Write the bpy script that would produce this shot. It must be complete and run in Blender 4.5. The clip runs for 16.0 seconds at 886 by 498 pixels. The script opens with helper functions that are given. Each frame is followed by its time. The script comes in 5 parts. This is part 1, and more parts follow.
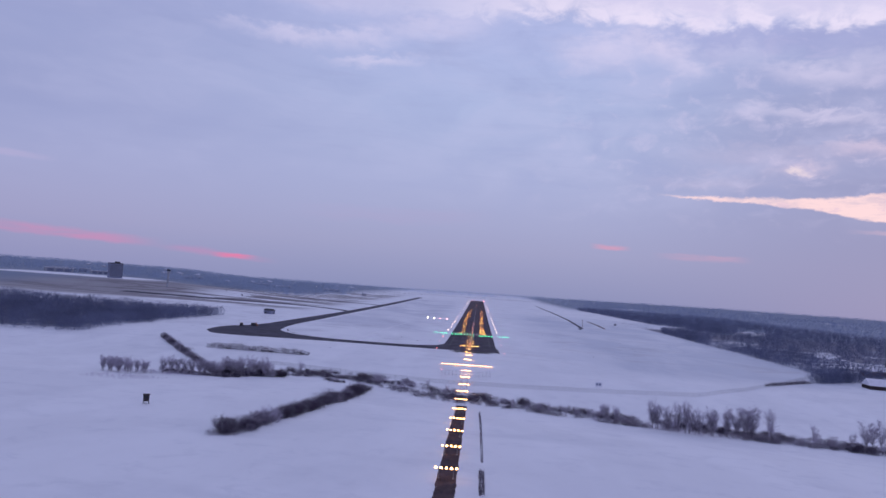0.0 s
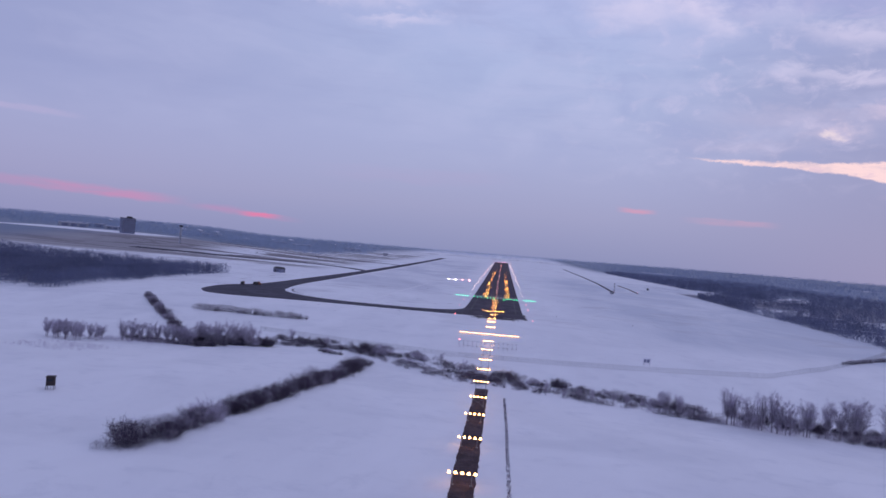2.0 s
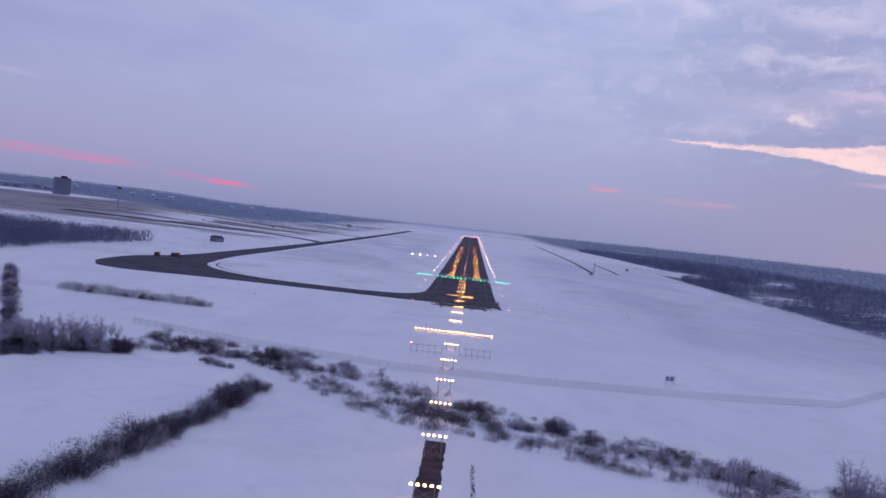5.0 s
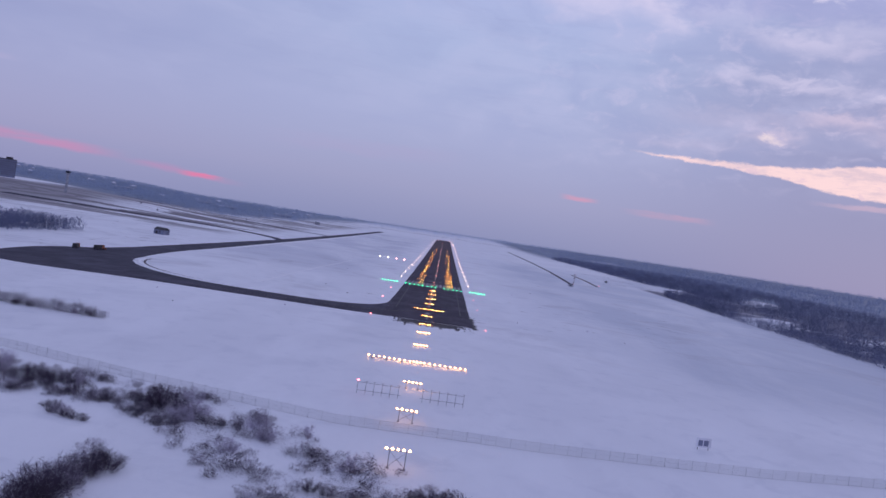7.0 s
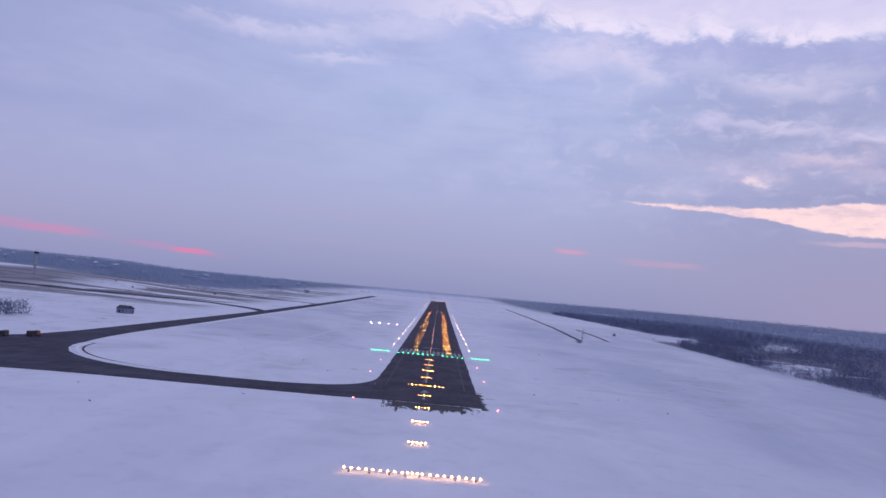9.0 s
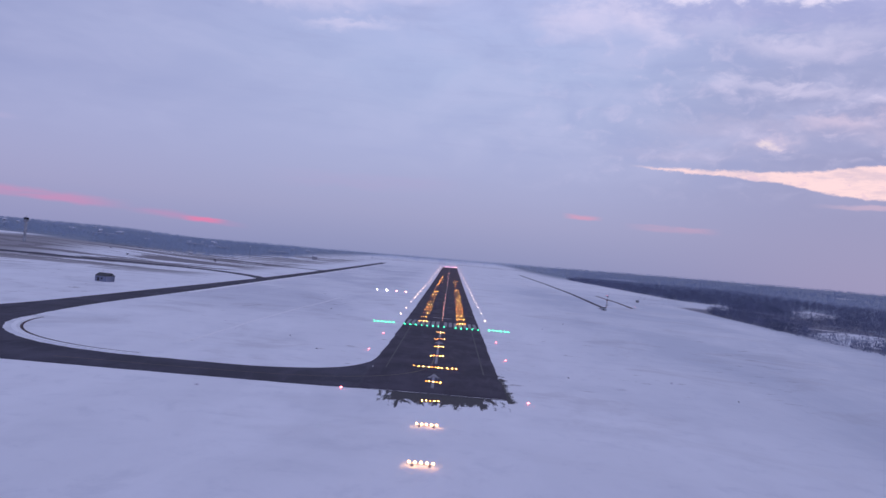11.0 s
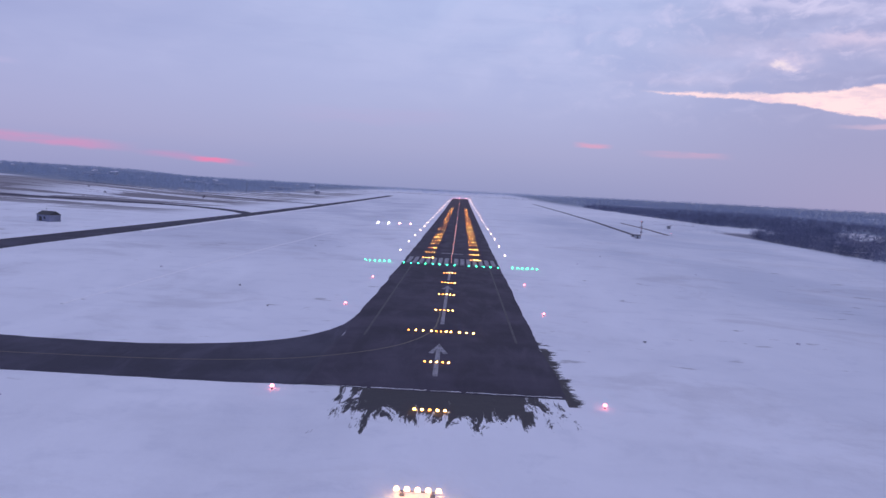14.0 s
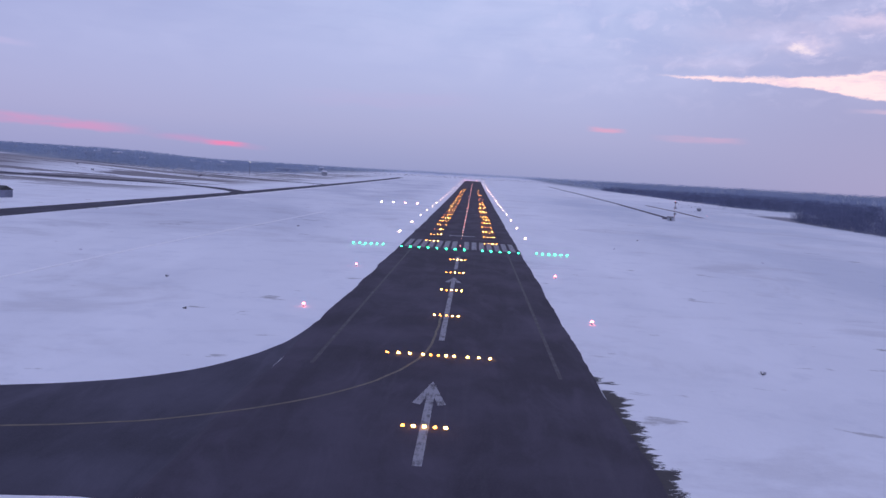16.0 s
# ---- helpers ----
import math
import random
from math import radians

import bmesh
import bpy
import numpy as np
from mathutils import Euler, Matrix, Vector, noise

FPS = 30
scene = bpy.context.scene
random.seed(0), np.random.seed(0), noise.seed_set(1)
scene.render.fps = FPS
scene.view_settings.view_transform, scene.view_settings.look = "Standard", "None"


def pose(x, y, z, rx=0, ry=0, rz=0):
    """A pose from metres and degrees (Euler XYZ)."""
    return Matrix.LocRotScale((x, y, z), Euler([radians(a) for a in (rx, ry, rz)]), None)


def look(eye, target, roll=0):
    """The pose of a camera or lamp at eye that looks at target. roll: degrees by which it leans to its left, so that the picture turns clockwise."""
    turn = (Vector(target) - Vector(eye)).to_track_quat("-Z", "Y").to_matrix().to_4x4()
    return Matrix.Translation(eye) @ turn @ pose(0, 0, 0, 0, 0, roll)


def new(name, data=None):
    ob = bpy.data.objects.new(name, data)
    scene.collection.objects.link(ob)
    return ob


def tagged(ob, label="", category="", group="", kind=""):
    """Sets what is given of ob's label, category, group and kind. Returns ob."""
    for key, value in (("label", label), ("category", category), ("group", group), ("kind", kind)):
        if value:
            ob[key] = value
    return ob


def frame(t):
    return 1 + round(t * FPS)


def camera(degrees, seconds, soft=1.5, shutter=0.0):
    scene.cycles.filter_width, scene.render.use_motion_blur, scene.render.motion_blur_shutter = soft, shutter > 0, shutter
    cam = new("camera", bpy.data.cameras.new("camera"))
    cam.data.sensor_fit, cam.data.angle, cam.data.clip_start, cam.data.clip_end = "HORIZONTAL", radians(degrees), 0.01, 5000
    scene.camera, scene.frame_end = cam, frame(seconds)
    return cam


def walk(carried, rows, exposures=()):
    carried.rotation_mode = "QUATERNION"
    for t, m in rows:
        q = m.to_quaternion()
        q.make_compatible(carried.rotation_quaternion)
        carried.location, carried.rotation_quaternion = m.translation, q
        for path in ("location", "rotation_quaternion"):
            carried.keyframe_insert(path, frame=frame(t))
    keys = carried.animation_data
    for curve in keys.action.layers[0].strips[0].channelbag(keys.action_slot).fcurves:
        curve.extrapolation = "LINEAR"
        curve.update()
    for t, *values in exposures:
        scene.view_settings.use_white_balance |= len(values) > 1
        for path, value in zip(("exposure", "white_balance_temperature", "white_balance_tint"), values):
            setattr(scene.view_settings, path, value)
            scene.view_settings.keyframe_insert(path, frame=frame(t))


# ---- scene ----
cam = camera(61.65, 16.0)
# seconds, x, y, z, yaw, pitch, roll
PATH = [
    (0.0, 4.40, -759.31, 45.55, 2.79, 3.04, -4.02),
    (0.5, 4.23, -742.76, 44.69, 2.70, 3.83, -4.22),
    (1.0, 4.06, -726.13, 43.98, 2.85, 2.45, -4.21),
    (1.5, 3.90, -709.45, 43.40, 4.67, 0.50, -4.35),
    (2.0, 3.74, -692.74, 42.94, 4.67, -0.07, -4.77),
    (2.5, 3.60, -676.03, 42.56, 4.07, 0.75, -4.14),
    (3.0, 3.46, -659.34, 42.27, 3.31, 0.78, -5.09),
    (5.5, 2.87, -576.86, 41.47, 1.88, -2.18, -6.73),
    (6.0, 2.78, -560.65, 41.35, 0.73, -1.06, -6.99),
    (6.5, 2.69, -544.56, 41.22, 1.41, -1.63, -7.89),
    (7.0, 2.61, -528.60, 41.05, 0.21, -1.40, -8.68),
    (7.5, 2.54, -512.76, 40.85, 0.25, -2.31, -8.16),
    (8.0, 2.49, -497.04, 40.61, -0.04, -1.71, -8.22),
    (8.5, 2.44, -481.44, 40.31, -0.84, 2.12, -7.16),
    (9.0, 2.40, -465.96, 39.95, -0.24, 3.34, -5.23),
    (11.5, 2.41, -389.94, 36.98, 1.10, -0.27, -4.47),
    (12.0, 2.46, -374.91, 36.12, 1.04, -1.21, -3.37),
    (12.5, 2.52, -359.89, 35.17, 0.84, -2.38, -3.44),
    (13.0, 2.60, -344.86, 34.11, 0.23, -3.68, -4.94),
    (13.5, 2.70, -329.79, 32.95, 0.39, -5.60, -3.21),
    (14.0, 2.82, -314.66, 31.69, 1.43, -4.50, -3.10),
    (14.5, 2.95, -299.42, 30.33, 2.57, -4.85, -3.50),
    (15.0, 3.11, -284.06, 28.86, 3.03, -4.83, -4.17),
    (15.5, 3.30, -268.52, 27.30, 2.96, -3.92, -4.87),
    (16.0, 3.50, -252.78, 25.64, 2.41, -5.76, -3.29),
]
walk(cam, [(t, pose(x, y, z, 90 + pitch, roll, yaw)) for t, x, y, z, yaw, pitch, roll in PATH],
     [(0, 0.02), (7, 0.0), (9, 0.06), (11.5, 0.04), (13, 0.1), (14.5, 0.2), (16, 0.24)])

# ---- world and light ----
world = bpy.data.worlds.new("dusk_sky")
scene.world = world
world.use_nodes = True
WT = world.node_tree
WT.nodes.clear()


class Nodes:
    """Short hand for building a node tree."""

    def __init__(self, tree):
        self.tree = tree

    def put(self, kind, **settings):
        node = self.tree.nodes.new(kind)
        for key, value in settings.items():
            if key == "operation":
                node.operation = value
            elif key == "blend_type":
                node.blend_type = value
            elif key == "data_type":
                node.data_type = value
        return node

    def wire(self, socket, value):
        if isinstance(value, bpy.types.NodeSocket):
            self.tree.links.new(value, socket)
        elif isinstance(value, (tuple, list)) and len(value) == 3 and socket.type == "RGBA":
            socket.default_value = (*value, 1)
        else:
            socket.default_value = value

    def m(self, op, a, b=0.0, c=0.0):
        node = self.put("ShaderNodeMath", operation=op)
        for socket, value in zip(node.inputs, (a, b, c)):
            self.wire(socket, value)
        return node.outputs[0]

    def step(self, low, high, x):
        node = self.put("ShaderNodeMapRange")
        node.interpolation_type = "SMOOTHSTEP"
        self.wire(node.inputs[0], x)
        node.inputs[1].default_value, node.inputs[2].default_value = low, high
        return node.outputs[0]

    def mix(self, fac, a, b):
        node = self.put("ShaderNodeMix", data_type="RGBA")
        self.wire(node.inputs[0], fac)
        self.wire(node.inputs[6], a)
        self.wire(node.inputs[7], b)
        return node.outputs[2]

    def xyz(self, x, y, z):
        node = self.put("ShaderNodeCombineXYZ")
        for socket, value in zip(node.inputs, (x, y, z)):
            self.wire(socket, value)
        return node.outputs[0]

    def noise(self, vector, scale, detail=4.0, rough=0.55, distort=0.0):
        node = self.put("ShaderNodeTexNoise")
        self.wire(node.inputs["Vector"], vector)
        node.inputs["Scale"].default_value = scale
        node.inputs["Detail"].default_value = detail
        node.inputs["Roughness"].default_value = rough
        node.inputs["Distortion"].default_value = distort
        return node.outputs[0]

    def ramp(self, fac, stops):
        node = self.put("ShaderNodeValToRGB")
        self.wire(node.inputs[0], fac)
        e = node.color_ramp.elements
        while len(e) < len(stops):
            e.new(0.5)
        for k, (pos, col) in zip(e, stops):
            k.position, k.color = pos, (*col, 1)
        return node.outputs[0]


def srgb(r, g, b):
    return tuple(((v / 255 + 0.055) / 1.055) ** 2.4 for v in (r, g, b))


n = Nodes(WT)
coord = n.put("ShaderNodeTexCoord").outputs["Generated"]
sep = n.put("ShaderNodeSeparateXYZ")
n.wire(sep.inputs[0], coord)
dx, dy, dz = sep.outputs
az = n.m("MULTIPLY", n.m("ARCTAN2", dx, dy), 57.2958)
el = n.m("MULTIPLY", n.m("ARCSINE", n.m("MINIMUM", n.m("MAXIMUM", dz, -0.9999), 0.9999)), 57.2958)
# the cloud deck seen in perspective
up = n.m("ADD", n.m("MAXIMUM", dz, 0.0), 0.05)
deck = n.xyz(n.m("DIVIDE", dx, up), n.m("DIVIDE", dy, up), 0.0)
billow = n.noise(deck, 2.6, 7, 0.58, 0.3)
broad = n.noise(deck, 0.8, 4, 0.5, 0.2)
low_wisp = n.noise(n.xyz(n.m("MULTIPLY", az, 0.12), n.m("MULTIPLY", el, 1.1), 3.0), 1.0, 5, 0.6, 0.4)
warp = n.noise(n.xyz(n.m("MULTIPLY", az, 0.35), n.m("MULTIPLY", el, 1.2), 8.0), 1.0, 5, 0.6)
sky_col = n.ramp(n.m("DIVIDE", n.m("ADD", el, 10.0), 60.0), [
    (0.0, srgb(110, 122, 165)), (0.165, srgb(138, 143, 183)), (0.22, srgb(156, 158, 195)),
    (0.30, srgb(167, 173, 211)), (0.40, srgb(169, 180, 219)), (0.50, srgb(172, 181, 224)), (0.60, srgb(168, 172, 210)), (0.74, srgb(160, 164, 204)), (1.0, srgb(150, 154, 196))])
# the evening sky is darker away from the sunset
behind = n.step(45, 120, n.m("ABSOLUTE", n.m("SUBTRACT", az, 20.0)))
sky_col = n.mix(n.m("MULTIPLY", behind, 0.7), sky_col, srgb(106, 116, 170))
# darker, warmer grey cloud towards the sunset side
grey = n.m("MULTIPLY", n.step(6, 30, az), n.m("SUBTRACT", 1.0, n.step(12, 24, el)))
sky_col = n.mix(n.m("MULTIPLY", grey, 0.75), sky_col, srgb(142, 143, 183))
leftpink = n.m("MULTIPLY", n.m("SUBTRACT", 1.0, n.step(-34, -8, az)), n.m("SUBTRACT", 1.0, n.step(3, 16, el)))
sky_col = n.mix(n.m("MULTIPLY", leftpink, 0.15), sky_col, srgb(166, 152, 196))
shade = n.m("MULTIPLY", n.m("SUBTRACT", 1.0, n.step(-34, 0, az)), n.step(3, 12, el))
sky_col = n.mix(n.m("MULTIPLY", shade, 0.75), sky_col, srgb(146, 152, 196))
# soft unevenness of the deck
sky_col = n.mix(n.m("MULTIPLY", n.step(0.42, 0.7, broad), n.m("MULTIPLY", n.step(4, 14, el), 0.35)), sky_col, srgb(178, 182, 220))
sky_col = n.mix(n.m("MULTIPLY", n.step(0.45, 0.75, billow), n.m("MULTIPLY", n.step(8, 20, el), 0.3)), sky_col, srgb(140, 150, 196))
# texture of the deck: slow billows, finer curls, and a grain that frays every edge
lump = n.noise(n.xyz(n.m("MULTIPLY", az, 0.16), n.m("MULTIPLY", el, 0.34), 5.0), 1.0, 5, 0.55, 0.5)
curl = n.noise(n.xyz(n.m("MULTIPLY", az, 0.42), n.m("MULTIPLY", el, 0.72), 9.0), 1.0, 5, 0.58, 0.5)
fray = n.noise(n.xyz(n.m("MULTIPLY", az, 1.0), n.m("MULTIPLY", el, 1.9), 2.0), 1.0, 5, 0.6, 0.3)
sway = n.noise(n.xyz(n.m("MULTIPLY", az, 0.3), n.m("MULTIPLY", el, 0.6), 14.0), 1.0, 4, 0.55)
waz = n.m("ADD", az, n.m("MULTIPLY", n.m("SUBTRACT", sway, 0.5), 5.0))
wel = n.m("ADD", el, n.m("ADD", n.m("MULTIPLY", n.m("SUBTRACT", curl, 0.5), 2.4), n.m("MULTIPLY", n.m("SUBTRACT", fray, 0.5), 0.9)))


def profile(low, high, points):
    """A height over the bearing, through points of (bearing, degrees) between two limits."""
    a0, a1 = points[0][0], points[-1][0]
    grey_ramp = n.ramp(n.m("DIVIDE", n.m("SUBTRACT", az, a0), a1 - a0),
                       [((p - a0) / (a1 - a0), (((v - low) / (high - low)),) * 3) for p, v in points])
    return n.m("ADD", low, n.m("MULTIPLY", grey_ramp, high - low))


def puff(col, a, e, wide, tall, strength, tilt=0.0):
    """A soft torn tuft of lit cloud."""
    global sky_col
    u = n.m("DIVIDE", n.m("SUBTRACT", waz, a), wide)
    v = n.m("DIVIDE", n.m("SUBTRACT", wel, n.m("ADD", e, n.m("MULTIPLY", n.m("SUBTRACT", az, a), tilt))), tall)
    d = n.m("SQRT", n.m("ADD", n.m("MULTIPLY", u, u), n.m("MULTIPLY", v, v)))
    mask = n.step(1.7, -0.15, n.m("ADD", d, n.m("MULTIPLY", n.m("SUBTRACT", n.m("MULTIPLY", n.m("ADD", fray, curl), 0.5), 0.5), 1.6)))
    sky_col = n.mix(n.m("MULTIPLY", mask, strength), sky_col, col)


# soft billows, stronger on the sunset side
high = n.m("MULTIPLY", n.step(4, 11, el), n.m("SUBTRACT", 1.0, n.step(30, 42, el)))
side = n.m("ADD", 0.35, n.m("MULTIPLY", n.step(-14, 12, az), 0.65))
sky_col = n.mix(n.m("MULTIPLY", n.step(0.46, 0.68, lump), n.m("MULTIPLY", n.m("MULTIPLY", high, side), 0.34)), sky_col, srgb(188, 190, 226))
sky_col = n.mix(n.m("MULTIPLY", n.step(0.52, 0.32, lump), n.m("MULTIPLY", n.m("MULTIPLY", high, side), 0.30)), sky_col, srgb(148, 158, 204))
sky_col = n.mix(n.m("MULTIPLY", n.step(0.5, 0.72, curl), n.m("MULTIPLY", n.m("MULTIPLY", high, n.step(-2, 16, az)), 0.42)), sky_col, srgb(204, 197, 229))
sky_col = n.mix(n.m("MULTIPLY", n.step(0.5, 0.3, low_wisp), n.m("MULTIPLY", high, 0.16)), sky_col, srgb(150, 156, 198))
# the ragged lower edge of the bright break overhead
rim = profile(17, 22, [(-24, 20.6), (-12, 20.6), (-4, 20.4), (1, 20.3), (4, 20.9), (8, 20.5), (12, 19.9), (14.2, 20.1), (16.2, 19.4), (18.6, 19.8), (20.5, 19.7), (23.5, 19.2), (28, 19.0), (40, 18.6)])
over = n.m("SUBTRACT", n.m("ADD", el, n.m("ADD", n.m("MULTIPLY", n.m("SUBTRACT", curl, 0.5), 2.6), n.m("MULTIPLY", n.m("SUBTRACT", fray, 0.5), 0.9))), rim)
lit = n.m("MULTIPLY", n.step(-0.45, 0.75, over), n.m("SUBTRACT", 1.0, n.step(4, 10, over)))
lit = n.m("MULTIPLY", lit, n.m("ADD", 0.12, n.m("MULTIPLY", n.step(-12, 9, az), 0.78)))
sky_col = n.mix(n.m("MULTIPLY", lit, n.m("ADD", 0.62, n.m("MULTIPLY", n.step(0.36, 0.58, curl), 0.38))), sky_col, srgb(232, 222, 244))
veil = n.m("MULTIPLY", n.step(0.7, 2.2, n.m("ADD", over, n.m("MULTIPLY", n.m("SUBTRACT", lump, 0.5), 3.5))), n.m("MULTIPLY", n.step(-8, 8, az), n.m("SUBTRACT", 1.0, n.step(4, 10, over))))
sky_col = n.mix(n.m("MULTIPLY", veil, 0.72), sky_col, srgb(200, 196, 230))
# shade below the edge
under = n.m("MULTIPLY", n.step(-2.4, -0.5, over), n.m("MULTIPLY", n.step(0.25, -0.3, over), n.step(9, 17, az)))
sky_col = n.mix(n.m("MULTIPLY", under, 0.5), sky_col, srgb(162, 164, 210))
# lit tufts below it
LILAC, ROSE, CREAM = srgb(216, 208, 236), srgb(226, 206, 228), srgb(246, 226, 226)
for a, e, wide, tall, strength, tilt in (
        (8.6, 18.4, 3.2, 1.3, 0.62, 0.05), (12.8, 18.5, 1.5, 1.0, 0.7, 0.0), (14.4, 17.2, 1.3, 0.6, 0.5, -0.3), (10.8, 19.4, 1.6, 0.7, 0.4, 0.0),
        (17.5, 17.9, 3.4, 0.7, 0.28, 0.0), (23.5, 16.3, 3.6, 0.75, 0.55, -0.12), (27.5, 17.0, 3.0, 0.8, 0.3, 0.0),
        (19.4, 14.2, 1.5, 0.5, 0.42, 0.0), (24.0, 13.6, 3.6, 0.5, 0.6, -0.08), (29.2, 13.1, 1.4, 0.4, 0.6, 0.0),
        (-15.5, 18.0, 4.6, 0.6, 0.5, 0.0), (-9.4, 16.8, 2.8, 0.45, 0.5, 0.08), (-10.5, 18.4, 2.2, 0.5, 0.4, 0.0), (-5.0, 19.6, 4.2, 0.8, 0.45, 0.1), (-12, 20.6, 5.0, 0.8, 0.35, 0.0)):
    puff(LILAC, a, e, wide, tall, strength, tilt)
for a, e, wide, tall, strength in ((27.2, 11.4, 2.6, 0.55, 0.55), (20.5, 10.9, 5.0, 0.8, 0.16), (30.5, 10.4, 2.4, 0.5, 0.3), (33, 12.5, 3.5, 0.8, 0.4), (17.0, 9.0, 4.5, 0.5, 0.14)):
    puff(ROSE, a, e, wide, tall, strength)
puff(ROSE, 22.4, 10.05, 1.8, 0.5, 0.5)
puff(CREAM, 22.3, 9.95, 0.8, 0.22, 0.6)
# the long glowing break towards the sunset
frayed = n.m("ADD", el, n.m("ADD", n.m("MULTIPLY", n.m("SUBTRACT", fray, 0.5), 0.5), n.m("MULTIPLY", n.m("SUBTRACT", curl, 0.5), 0.35)))
crest = profile(6, 10, [(12.2, 8.1), (15, 8.0), (20, 7.95), (24, 7.98), (26, 8.15), (28.5, 8.5), (33, 8.6), (60, 8.8)])
foot = profile(5, 9, [(12.2, 8.1), (14.5, 7.84), (17, 7.68), (19.8, 7.55), (22, 7.28), (24, 7.1), (25.4, 6.75), (27, 6.4), (30, 6.2), (60, 5.8)])
glow = n.m("MULTIPLY", n.step(-0.07, 0.14, n.m("SUBTRACT", frayed, foot)), n.step(0.1, -0.14, n.m("SUBTRACT", frayed, crest)))
glow = n.m("MULTIPLY", glow, n.m("MULTIPLY", n.step(12.2, 15.5, az), n.m("SUBTRACT", 1.0, n.step(55, 70, az))))
sky_col = n.mix(n.m("MULTIPLY", glow, n.m("ADD", 0.66, n.m("MULTIPLY", n.step(0.34, 0.56, warp), 0.34))), sky_col, srgb(247, 214, 218))
sky_col = n.mix(n.m("MULTIPLY", glow, n.m("MULTIPLY", n.step(0.56, 0.68, fray), 0.35)), sky_col, srgb(206, 182, 212))


def streak(col, az0, az1, fade, base, slope, half, strength, ragged=1.0, open_up=0.0):
    """A long thin break in the cloud between two bearings."""
    global sky_col
    along = n.m("MINIMUM", n.m("SUBTRACT", az, az0), 19.0)
    if open_up:
        along = n.m("DIVIDE", n.m("MULTIPLY", along, along), 14.0)
    mid = n.m("ADD", base, n.m("MULTIPLY", along, slope))
    off = n.m("ADD", n.m("SUBTRACT", el, mid), n.m("MULTIPLY", n.m("SUBTRACT", warp, 0.5), ragged))
    wide = n.m("ADD", half, n.m("MULTIPLY", n.m("MAXIMUM", along, 0.0), open_up))
    inside = n.m("SUBTRACT", 1.0, n.m("DIVIDE", n.m("ABSOLUTE", off), wide))
    mask = n.m("MULTIPLY", n.step(0.0, 0.75, inside),
               n.m("MULTIPLY", n.step(az0, az0 + fade, az), n.m("SUBTRACT", 1.0, n.step(az1 - fade, az1, az))))
    mask = n.m("MULTIPLY", mask, n.m("ADD", 0.45, n.m("MULTIPLY", n.step(0.35, 0.6, low_wisp), 0.55)))
    sky_col = n.mix(n.m("MULTIPLY", mask, strength), sky_col, col)


streak(srgb(232, 190, 205), 25, 40, 4, 5.75, 0.0, 0.2, 0.35, 0.6)
streak(srgb(196, 178, 214), -40, -30.5, 3, 7.05, -0.01, 0.3, 0.5, 0.5)
streak(srgb(178, 158, 198), -16, 2, 6, 5.2, 0.02, 0.9, 0.16, 1.2)
streak(srgb(226, 126, 172), -40, -23, 5, 2.35, -0.03, 0.5, 0.40, 0.6)
streak(srgb(255, 108, 152), -20.6, -16.8, 1.7, 1.38, -0.015, 0.22, 0.68, 0.35)
streak(srgb(214, 130, 176), -24.5, -15, 3, 1.62, -0.05, 0.3, 0.2, 0.4)
streak(srgb(200, 130, 180), -24, -19, 2, 1.75, -0.05, 0.3, 0.15, 0.5)
streak(srgb(236, 148, 172), 8.0, 11.4, 1.4, 4.05, -0.05, 0.26, 0.45, 0.6)
streak(srgb(206, 158, 186), 12.5, 20, 2.5, 3.5, 0.0, 0.34, 0.45, 0.6)
nishita = n.put("ShaderNodeTexSky")
nishita.sky_type, nishita.sun_disc = "NISHITA", False
nishita.sun_elevation, nishita.sun_rotation = radians(4), radians(32)
clear = n.put("ShaderNodeMix", data_type="RGBA", blend_type="MULTIPLY")
clear.inputs[0].default_value = 1.0
n.wire(clear.inputs[6], nishita.outputs[0])
clear.inputs[7].default_value = (0.08, 0.08, 0.08, 1)
sky_col = n.mix(0.99, clear.outputs[2], sky_col)
back = n.put("ShaderNodeBackground")
n.wire(back.inputs[0], sky_col)
back.inputs[1].default_value = 1.05
out = n.put("ShaderNodeOutputWorld")
WT.links.new(back.outputs[0], out.inputs[0])

sun_data = bpy.data.lights.new("sun", "SUN")
sun_data.energy, sun_data.angle, sun_data.color = 0.12, radians(40), (1.0, 0.86, 0.86)
sun = new("sun", sun_data)
sun.matrix_world = look((53, 85, 12), (0, 0, 0))


# ---- materials ----
def material(name):
    mat = bpy.data.materials.new(name)
    mat.use_nodes = True
    tree = Nodes(mat.node_tree)
    shader = mat.node_tree.nodes["Principled BSDF"]
    place = tree.put("ShaderNodeNewGeometry").outputs["Position"]
    return mat, tree, shader, place


def relief(tree, shader, height, strength, distance):
    node = tree.put("ShaderNodeBump")
    node.inputs["Strength"].default_value = strength
    node.inputs["Distance"].default_value = distance
    tree.wire(node.inputs["Height"], height)
    tree.wire(shader.inputs["Normal"], node.outputs[0])


